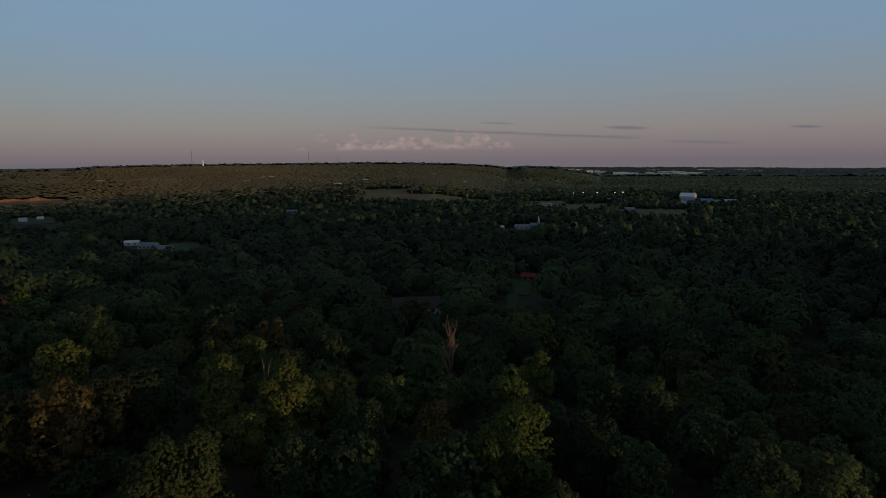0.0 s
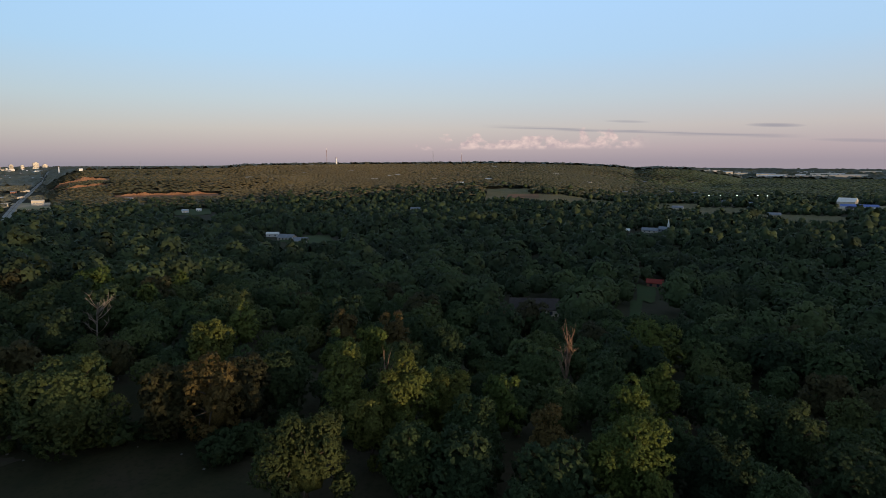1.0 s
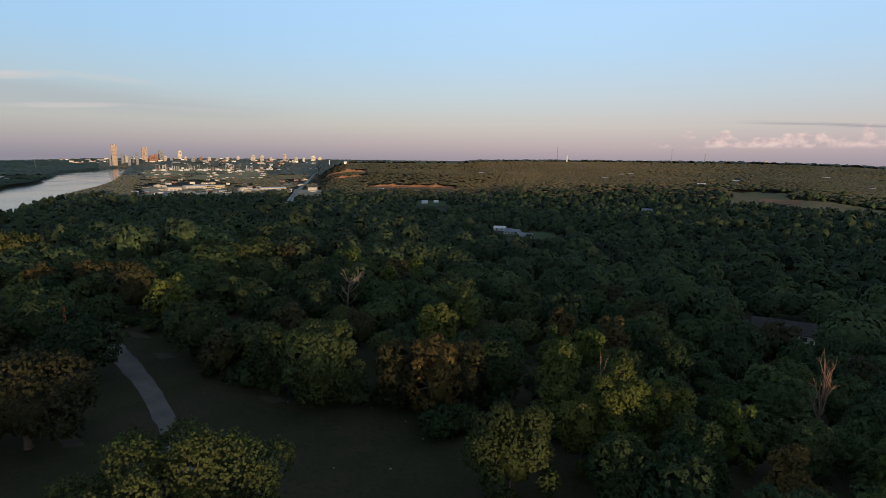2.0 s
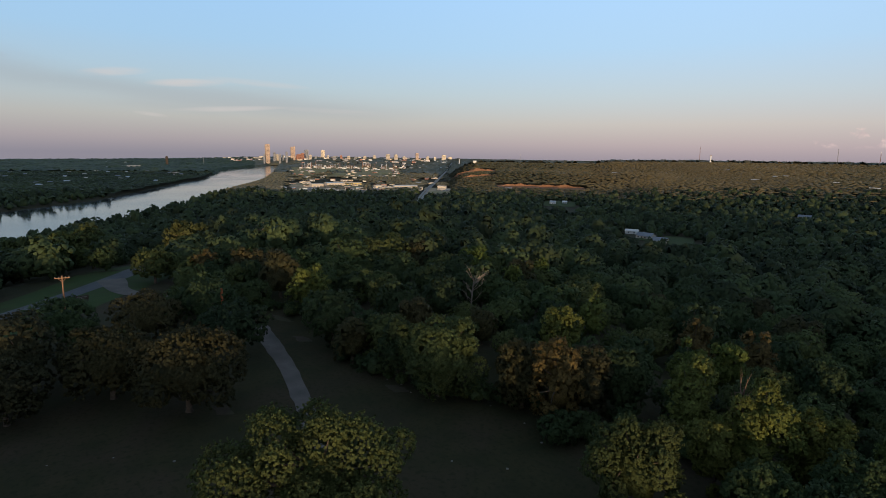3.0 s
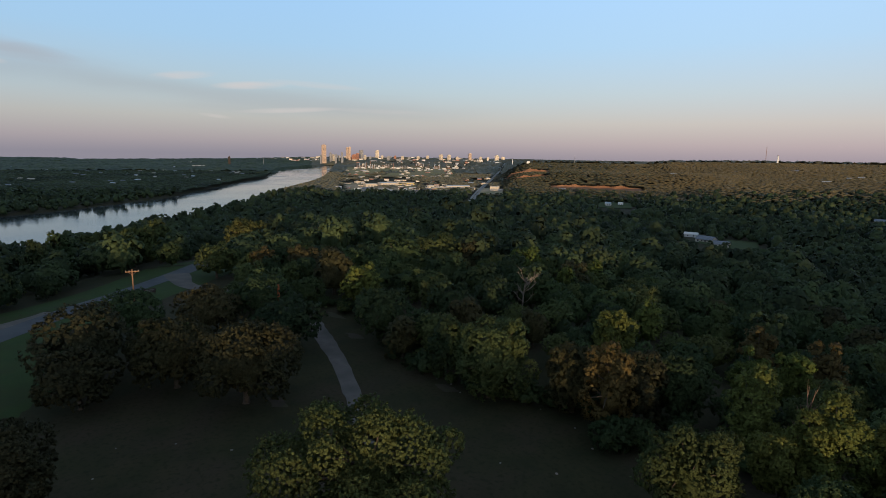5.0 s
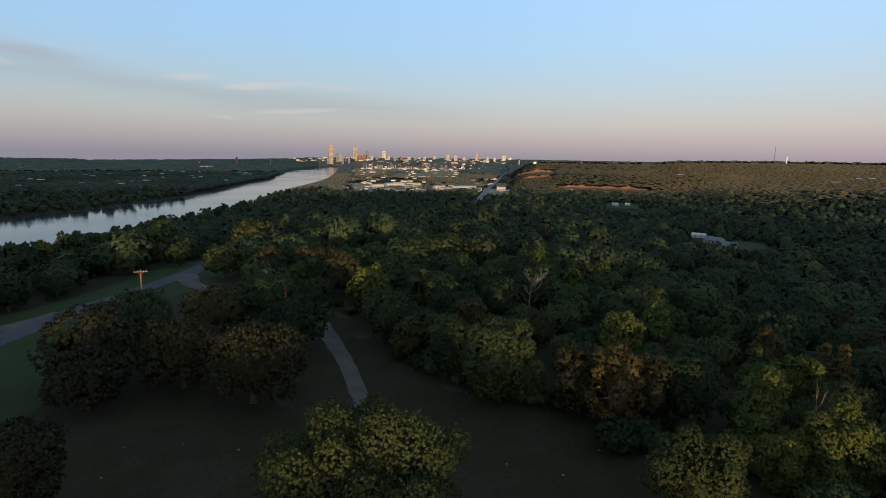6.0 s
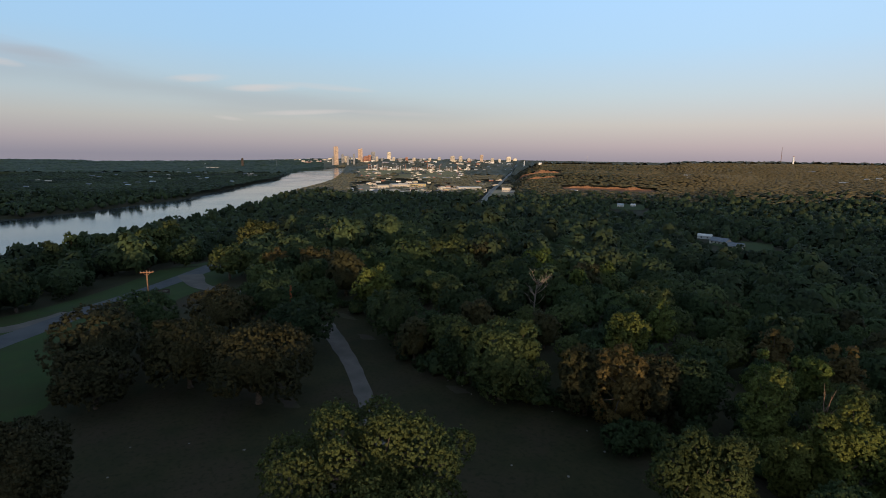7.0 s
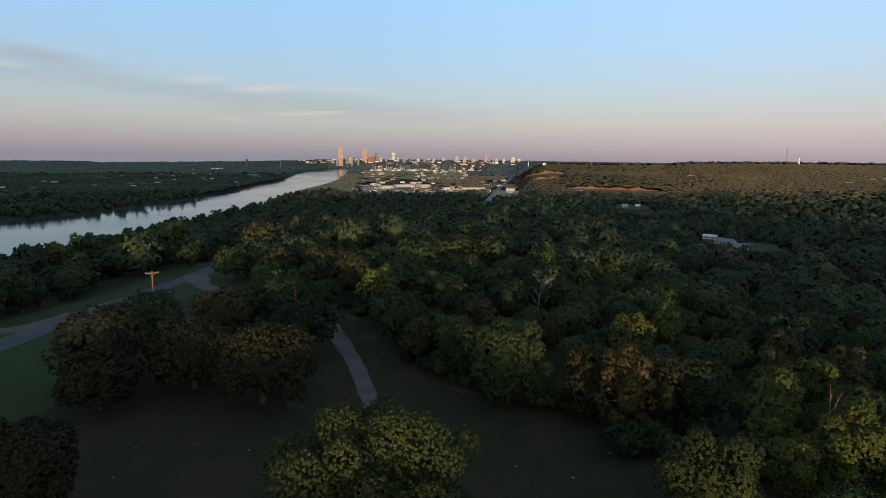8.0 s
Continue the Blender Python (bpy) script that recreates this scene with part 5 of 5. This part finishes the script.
# ---------------------------------------------------------------- things in the park
def utility_pole(az, d, top, turn):
    """A wooden pole with a crossarm, braces and insulators."""
    x, y = polar(az, d)
    z = gz(x, y) - 0.4
    h = top - z
    ob = thing("utility_pole", "orange-brown wooden utility pole with one crossarm", "pole", Matrix.Translation((x, y, z)) @ Matrix.Rotation(radians(az + turn), 4, "Z"))
    part("post", Shape().tube([(0, 0, 0), (0, 0, h)], [0.20, 0.14], 10).mesh("post", POLEWOOD, True), ob)
    arm = part("crossarm", Shape().box(0, -0.16, h - 0.55, 2.7, 0.14, 0.18).mesh("crossarm", POLEWOOD), ob)
    for side in (-1, 1):
        part("brace", Shape().tube([(side * 0.75, -0.2, h - 0.5), (0, -0.2, h - 1.25)], [0.04, 0.04], 5).mesh("brace", RUST), arm)
        for o in (0.55, 1.2):
            part("insulator", Shape().lathe(((0.07, h - 0.37), (0.09, h - 0.25), (0.05, h - 0.12)), 8, side * o, -0.16).mesh("insulator", ROCK), arm)
    return ob


utility_pole(81.65, 138.0, 8.9, 0)


def sign_board(az, d):
    ob = thing("park_sign", "dark wooden park sign on two posts by the road", "sign", standing(az, d, 10, 0.0))
    board = part("board", Shape().box(0, 0, 0.55, 2.6, 0.12, 0.95).mesh("board", DARKWOOD), ob)
    for s in (-1.1, 1.1):
        part("post", Shape().box(s, 0.1, -0.2, 0.16, 0.16, 1.75).mesh("post", DARKWOOD), ob)
    part("lettering", Shape().box(0, -0.075, 1.12, 1.9, 0.02, 0.14).box(0, -0.075, 0.84, 1.5, 0.02, 0.12).mesh("lettering", ROCK), board, "pale bars of lettering")
    return ob


sign_board(80.35, 152.0)


def marker(az, d, h):
    ob = thing("marker_post", "orange-red marker post among trees", "post", standing(az, d, 0, 0.3))
    part("post", Shape().tube([(0, 0, 0), (0, 0, h)], [0.24, 0.22], 10).mesh("post", ORANGE, True), ob)
    part("cap", Shape().lathe(((0.26, h), (0.26, h + 0.12), (0.05, h + 0.2)), 10).mesh("cap", ORANGE), ob)
    return ob


marker(69.0, 115.0, 8.6)


def stone(seed, x, y, r):
    rng = np.random.RandomState(seed)
    bmh = bmesh.new()
    bmesh.ops.create_icosphere(bmh, subdivisions=2, radius=r)
    for v in bmh.verts:
        v.co *= rng.uniform(0.8, 1.15)
        v.co.z *= 0.55
    me = bpy.data.meshes.new("stone")
    bmh.to_mesh(me)
    bmh.free()
    me.materials.append(ROCK)
    ob = new("stone", me)
    ob.location = (x, y, gz(x, y) + r * 0.2)
    return tagged(ob, "small pale stone lying in the grass", "stone", "meadow stones")


for k, (az, d) in enumerate(((42.0, 75.5), (50.5, 79.0), (51.5, 82.0), (84.0, 72.0), (38.4, 71.0), (36.5, 66.0), (79.0, 70.0), (46.0, 60.0), (40.0, 59.0), (53.0, 84.0), (86.0, 66.0), (74.0, 66.0))):
    stone(k, *polar(az, d), 0.10 + 0.04 * (k % 3))

for az, d, w in ((63.6, 121, 8.0), (61.6, 106, 5.0), (52.0, 80.5, 4.0), (69.5, 78, 4.5)):
    x, y = polar(az, d)
    tagged(new("bare_patch", strip("bare_patch", [(x - w / 2, y - 0.6), (x - w / 4, y), (x + w / 5, y), (x + w / 2, y + 0.8)], (0.3, 1.6, 2.2, 0.3), EARTH, 0.03, 0.8, 0.25)), "worn patch of bare earth in the grass", "ground", kind="structure")


# ---------------------------------------------------------------- woods
def near_woods():
    """Single trees of the wood nearest the camera, from a few shared meshes: fine ones in front, coarser ones behind."""
    rng = np.random.RandomState(5)
    kinds = []
    for k in range(24):
        w, h = rng.uniform(8.0, 13.0), rng.uniform(9.0, 13.2)
        mt = (LEAF, LEAF, LEAF_OLIVE, LEAF, LEAF, LEAF, LEAF_BROWN, LEAF, LEAF, LEAF_OLIVE, LEAF, LEAF)[k % 12]
        fine = k < 12
        kinds.append((tree_meshes(300 + k, w, h, 0.2, 900 if fine else 480, 3 if fine else 2, 0.17 if fine else 0.26, rng.randint(13, 20), mt, 7, 0.98, (0.2, 0.8, 0.5)[k % 3]), w))
    words = {LEAF.name: FULL, LEAF_OLIVE.name: "olive green tree in the wood", LEAF_BROWN.name: "brownish tree in the wood"}
    pts = np.vstack((scatter(rng, 36, 92, 7.9), scatter(rng, 96, 220, 9.2)))
    pts = pts[wooded(pts[:, 0], pts[:, 1], 1.5)]
    pts = pts[np.argsort(np.hypot(pts[:, 0], pts[:, 1]))][:290]
    for x, y in pts:
        d = math.hypot(x, y)
        k = rng.randint(12) + (12 if d > 92 else 0)
        meshes, w = kinds[k]
        s = rng.uniform(0.60, 0.84) if d < 125 else rng.uniform(0.70, 1.05)
        m = Matrix.Translation((x, y, gz(x, y) - 0.2)) @ Matrix.Rotation(rng.uniform(0, 6.28), 4, "Z") @ Matrix.Diagonal((s * rng.uniform(0.9, 1.12), s * rng.uniform(0.9, 1.12), s, 1))
        tree(words[meshes[1].materials[0].name], m, meshes, "trees of the wood")
    return np.hypot(*pts[-1])


def growing(x, y, rng):
    """Thins the far woods: gaps among the town, the riverside suburb and the far plain."""
    az, d = np.degrees(np.arctan2(-x, y)), np.hypot(x, y)
    k = len(x)
    town = (az > 46.9) & (az < 63) & (wave(x, y, 60.0, 3) * 0.5 + 0.5 + rng.uniform(-0.25, 0.25, k) < 0.42 + 0.2 * (d < 2000))
    suburb = (az > 69) & (d > 1500) & (wave(x, y, 45.0, 6) + rng.uniform(-0.5, 0.5, k) < -0.75)
    plain = (az < -11) & (d > 2600) & (wave(x, y, 70.0, 7) < -0.1)
    return ~((town | suburb | plain) & (d > 1180))


def wood_stuff(name, label, seed, d0, d1, step, tufts, each, size, kinds, lobes=8, mat=LEAF_WOOD, broad=1.0, vary=0.6, sink=0.3, a0=-41.0, a1=99.0):
    """Woodland too dense to count: many trees in one mesh."""
    rng = np.random.RandomState(seed)
    protos = []
    for k in range(kinds):
        w, h = rng.uniform(7.5, 11.0) * broad, rng.uniform(9.0, 12.5) * (0.5 + 0.5 * min(broad, 1.5))
        protos.append(crown_cloud(rng, w, h, 0.4, tufts, each, size, lobes, 1.12, 0.3)[:3])
    pts = scatter(rng, d0, d1, step, a0, a1)
    pts = pts[wooded(pts[:, 0], pts[:, 1]) & growing(pts[:, 0], pts[:, 1], rng)]
    pts = pts[rng.uniform(size=len(pts)) > ease((np.hypot(pts[:, 0], pts[:, 1]) - 1050) / 300)]
    zs = ground(pts[:, 0], pts[:, 1])
    allv, allf, alln, tone, total = [], [], [], [], 0
    stand = np.clip(0.5 + 0.8 * wave(pts[:, 0], pts[:, 1], 17.0, 9), 0, 1)
    for (x, y), z, st in zip(pts, zs, stand):
        V, F, N = protos[rng.randint(kinds)]
        s, a = (rng.uniform(0.66, 1.0) + vary * rng.uniform() ** 4) * (0.84 + 0.32 * st), rng.uniform(0, 6.28)
        ca, sa = math.cos(a) * s, math.sin(a) * s
        W = np.empty_like(V)
        W[:, 0] = V[:, 0] * ca - V[:, 1] * sa + x
        W[:, 1] = V[:, 0] * sa + V[:, 1] * ca + y
        W[:, 2] = V[:, 2] * s * rng.uniform(0.85, 1.2) + z - sink
        allv.append(W)
        allf.append(F + total)
        alln.append(np.column_stack(((N[:, 0] * ca - N[:, 1] * sa) / s, (N[:, 0] * sa + N[:, 1] * ca) / s, N[:, 2])))
        total += len(V)
        tone.append(np.full(len(V), min(1.0, max(0.0, 0.75 * rng.uniform() + 0.25 * (1 - st)))))
    v = np.vstack(allv)
    me = big_mesh(name, v, np.vstack(allf), mat, np.concatenate(tone), True, np.vstack(alln))
    return tagged(new(name, me), label, "woodland", kind="stuff")


def shrubs():
    """Low bushes that close the foot of the wood along the meadow."""
    rng = np.random.RandomState(31)
    kinds = [tree_meshes(400 + k, 3.4, 2.6, 0.1, 60, 10, 0.17, 6, LEAF, 4) for k in range(4)]
    line = smooth_line([tuple(p) for p in MEADOW[1:11]], 2.3)
    for x, y in line:
        if rng.uniform() < 0.25 or math.hypot(x + 100, y - 50) < 9:
            continue
        x, y = x + rng.uniform(-0.4, 1.6), y + rng.uniform(-0.3, 2.0)
        s = rng.uniform(0.6, 1.35)
        m = Matrix.Translation((x, y, gz(x, y) - 0.1)) @ Matrix.Rotation(rng.uniform(0, 6.28), 4, "Z") @ Matrix.Diagonal((s * 1.1, s * 1.1, s, 1))
        ob = thing("shrub", "low dark green shrub at the wood's edge", "shrub", m, "edge shrubs")
        a, b = kinds[rng.randint(4)]
        part("stem", a, ob)
        part("crown", b, ob)


edge = near_woods()
shrubs()
wood_stuff("woodland", "dense dark green deciduous woodland", 21, edge + 4, 260, 12.0, 380, 0, 0.36, 9, 12, LEAF_EDGE, 1.42, 0.3)
wood_stuff("woodland", "dense dark green woodland on the slope", 22, 260, 430, 12.6, 165, 0, 0.46, 10, 9, LEAF_WOOD, 1.42, 0.35)
wood_stuff("woodland", "dark woodland filling the valley", 23, 430, 780, 13.2, 46, 0, 0.60, 10, 5, LEAF_WOOD, 1.40, 0.45)
wood_stuff("woodland", "dark woodland filling the valley and the river bank", 24, 780, 1350, 12.8, 11, 0, 0.9, 10, 2, LEAF_WOOD, 1.22, 0.5, 1.2)


def far_crowns(name, label, seed, d0, d1, step, mat, a0, a1, share=None, low=0.0, high=0.0):
    """Closed woods far off: one low rounded crown for each tree, crowded together."""
    rng = np.random.RandomState(seed)
    pts = scatter(rng, d0, d1, step, a0 - low, a1 + high)
    az = np.degrees(np.arctan2(-pts[:, 0], pts[:, 1]))  # one leaf colour thins out into the next
    pts = pts[(az + rng.uniform(-1, 1, len(az)) * low > a0) & (az + rng.uniform(-1, 1, len(az)) * high < a1)]
    pts = pts[wooded(pts[:, 0], pts[:, 1], 2.0) & growing(pts[:, 0], pts[:, 1], rng)]
    pts = pts[rng.uniform(size=len(pts)) < ease((np.hypot(pts[:, 0], pts[:, 1]) - 1050) / 300)]
    if share is not None:  # brown sunlit-coloured crowns thicken across the lit bearings, dark green ones elsewhere
        az = np.degrees(np.arctan2(-pts[:, 0], pts[:, 1])) + rng.uniform(-1, 1, len(pts)) * 2.0
        pts = pts[(rng.uniform(size=len(pts)) < ease((az - 1.0) / 18.0) * (1 - 0.75 * ease((az - 30.0) / 9.0))) == share]
    k, sides = len(pts), 5
    a = np.linspace(0, 2 * math.pi, sides, endpoint=False)
    dome = np.vstack([np.column_stack((r * np.cos(a + t), r * np.sin(a + t), np.full(sides, z))) for r, z, t in ((1.0, 0.0, 0.0), (0.74, 0.66, 0.6))] + [[(0.0, 0.0, 1.0)]])
    tri = [q for j in range(sides) for e in [(j + 1) % sides] for q in ((j, e, e + sides), (j, e + sides, j + sides), (sides + j, sides + e, 2 * sides))]
    big = rng.uniform(0.75, 1.15, k) + 0.35 * rng.uniform(size=k) ** 5
    turn = rng.uniform(0, 6.28, k)
    P = dome[None] * rng.uniform(0.82, 1.15, (k, len(dome), 1))
    W = np.empty_like(P)
    c, sn = np.cos(turn)[:, None], np.sin(turn)[:, None]
    W[:, :, 0] = (P[:, :, 0] * c - P[:, :, 1] * sn) * (step * 0.74 * big)[:, None] + pts[:, :1]
    W[:, :, 1] = (P[:, :, 0] * sn + P[:, :, 1] * c) * (step * 0.74 * big)[:, None] + pts[:, 1:]
    W[:, :, 2] = P[:, :, 2] * (1.7 * big)[:, None] + (ground(pts[:, 0], pts[:, 1]) + 5.4 + 0.5 * wave(pts[:, 0], pts[:, 1], 40.0, 5))[:, None]
    F = (np.array(tri, dtype=np.int32)[None] + (np.arange(k, dtype=np.int32) * len(dome))[:, None, None]).reshape(-1, 3)
    tone = np.clip(0.7 * rng.uniform(size=k) + 0.3 * (0.5 + wave(pts[:, 0], pts[:, 1], 60.0, 2)), 0, 1)
    me = big_mesh(name, W.reshape(-1, 3), F, mat, np.repeat(tone, len(dome)), True)
    return tagged(new(name, me), label, "woodland", kind="stuff")


far_crowns("far_woods", "woods over the hills, sunlit brown put into the leaves", 25, 1055, 1760, 8.6, LEAF_FAR_LIT, -2.0, 47.0, True)
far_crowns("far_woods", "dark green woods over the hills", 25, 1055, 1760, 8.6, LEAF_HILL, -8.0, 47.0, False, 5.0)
far_crowns("far_woods", "dark green woods in the far valley", 31, 1055, 1760, 9.0, LEAF_WOOD, -41.0, -8.0, None, 0.0, 5.0)
far_crowns("far_woods", "green woods along the river plain, paled for haze", 27, 1055, 1760, 9.6, LEAF_HAZY, 47.0, 70.5)
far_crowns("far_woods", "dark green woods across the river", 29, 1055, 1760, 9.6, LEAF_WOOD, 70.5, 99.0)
far_crowns("far_woods", "woods over the far hills, sunlit brown put into the leaves", 26, 1760, 2520, 10.6, LEAF_FAR_LIT, -2.0, 47.0, True)
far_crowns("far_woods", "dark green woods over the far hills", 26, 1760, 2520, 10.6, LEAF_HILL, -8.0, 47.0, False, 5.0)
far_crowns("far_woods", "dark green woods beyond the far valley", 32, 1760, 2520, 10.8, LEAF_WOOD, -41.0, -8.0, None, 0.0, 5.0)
far_crowns("far_woods", "green woods over the plain, paled for haze", 28, 1760, 2520, 11.4, LEAF_HAZY, 47.0, 66.5)
far_crowns("far_woods", "dark green woods across the river", 30, 1760, 2520, 11.4, LEAF_WOOD, 66.5, 99.0)


def canopy(name, label, d0, d1, step, turn, cell, tall, rough, mat, a0, a1):
    """The closed canopy of distant woods: a lumpy sheet of crowns over hills and plain, absent on open land."""
    A, D = np.meshgrid(np.arange(a0, a1 + turn, turn), np.arange(d0, d1, step), indexing="ij")
    rng = np.random.RandomState(int(d0))
    A = A + rng.uniform(-0.35, 0.35, A.shape) * turn
    D = D + rng.uniform(-0.3, 0.3, A.shape) * step
    X, Y = polar(A.ravel(), D.ravel())
    G = ground(X, Y)
    ok = wooded(X, Y, 1.0) & growing(X, Y, rng)
    # crowns: one dome for each cell of a jittered grid
    best, hue = np.full(len(X), 9.0), np.zeros(len(X))
    ci, cj = np.floor(X / cell), np.floor(Y / cell)
    for di in (-1, 0, 1):
        for dj in (-1, 0, 1):
            a, b = ci + di, cj + dj
            h1 = np.modf(np.abs(np.sin(a * 12.9898 + b * 78.233) * 43758.5453))[0]
            h2 = np.modf(np.abs(np.sin(a * 39.346 + b * 11.135) * 24634.6345))[0]
            r = np.hypot(X / cell - a - 0.15 - 0.7 * h1, Y / cell - b - 0.15 - 0.7 * h2) / (0.50 + 0.42 * h2)
            hue = np.where(r < best, h1, hue)
            best = np.minimum(best, r)
    dome = np.sqrt(np.clip(1 - best ** 2, 0, 1))
    stand = 1.6 * wave(X, Y, 40.0, 5)
    Z = np.where(ok, G + 4.0 + stand + tall * (0.65 + 0.55 * hue) * dome + rng.uniform(-1, 1, len(X)) * rough, G - 3.0)
    n, k = A.shape
    i, j = np.meshgrid(np.arange(n - 1), np.arange(k - 1), indexing="ij")
    a = (i * k + j).ravel()
    q = np.column_stack((a, a + 1, a + k + 1, a + k))
    q = q[ok[q].any(axis=1)]
    tone = np.clip(0.25 * wave(X, Y, 55.0, 2) + 0.1 + 0.75 * hue, 0, 1)
    V = np.column_stack((X, Y, Z))
    e1, e2 = V[q[:, 1]] - V[q[:, 0]], V[q[:, 3]] - V[q[:, 0]]
    if np.sum(e1[:, 0] * e2[:, 1] - e1[:, 1] * e2[:, 0]) < 0:
        q = q[:, ::-1]
    me = big_mesh(name, V, q, mat, tone)
    return tagged(new(name, me), label, "woodland", kind="stuff")


canopy("far_woods", "distant woods over the hills, sunlit brown put into the leaves", 2480, 4940, 24.0, 0.18, 18.0, 8.5, 4.5, LEAF_FAR_LIT, 12.0, 47.0)
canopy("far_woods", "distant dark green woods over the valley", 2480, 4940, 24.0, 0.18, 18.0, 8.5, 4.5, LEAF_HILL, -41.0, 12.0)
canopy("far_woods", "distant green woods over the river plain, paled for haze", 2480, 4940, 24.0, 0.18, 18.0, 7.0, 3.0, LEAF_HAZY, 47.0, 65.5)
canopy("far_woods", "distant dark green woods across the river", 2480, 4940, 24.0, 0.18, 18.0, 7.0, 3.0, LEAF_WOOD, 65.5, 98.0)
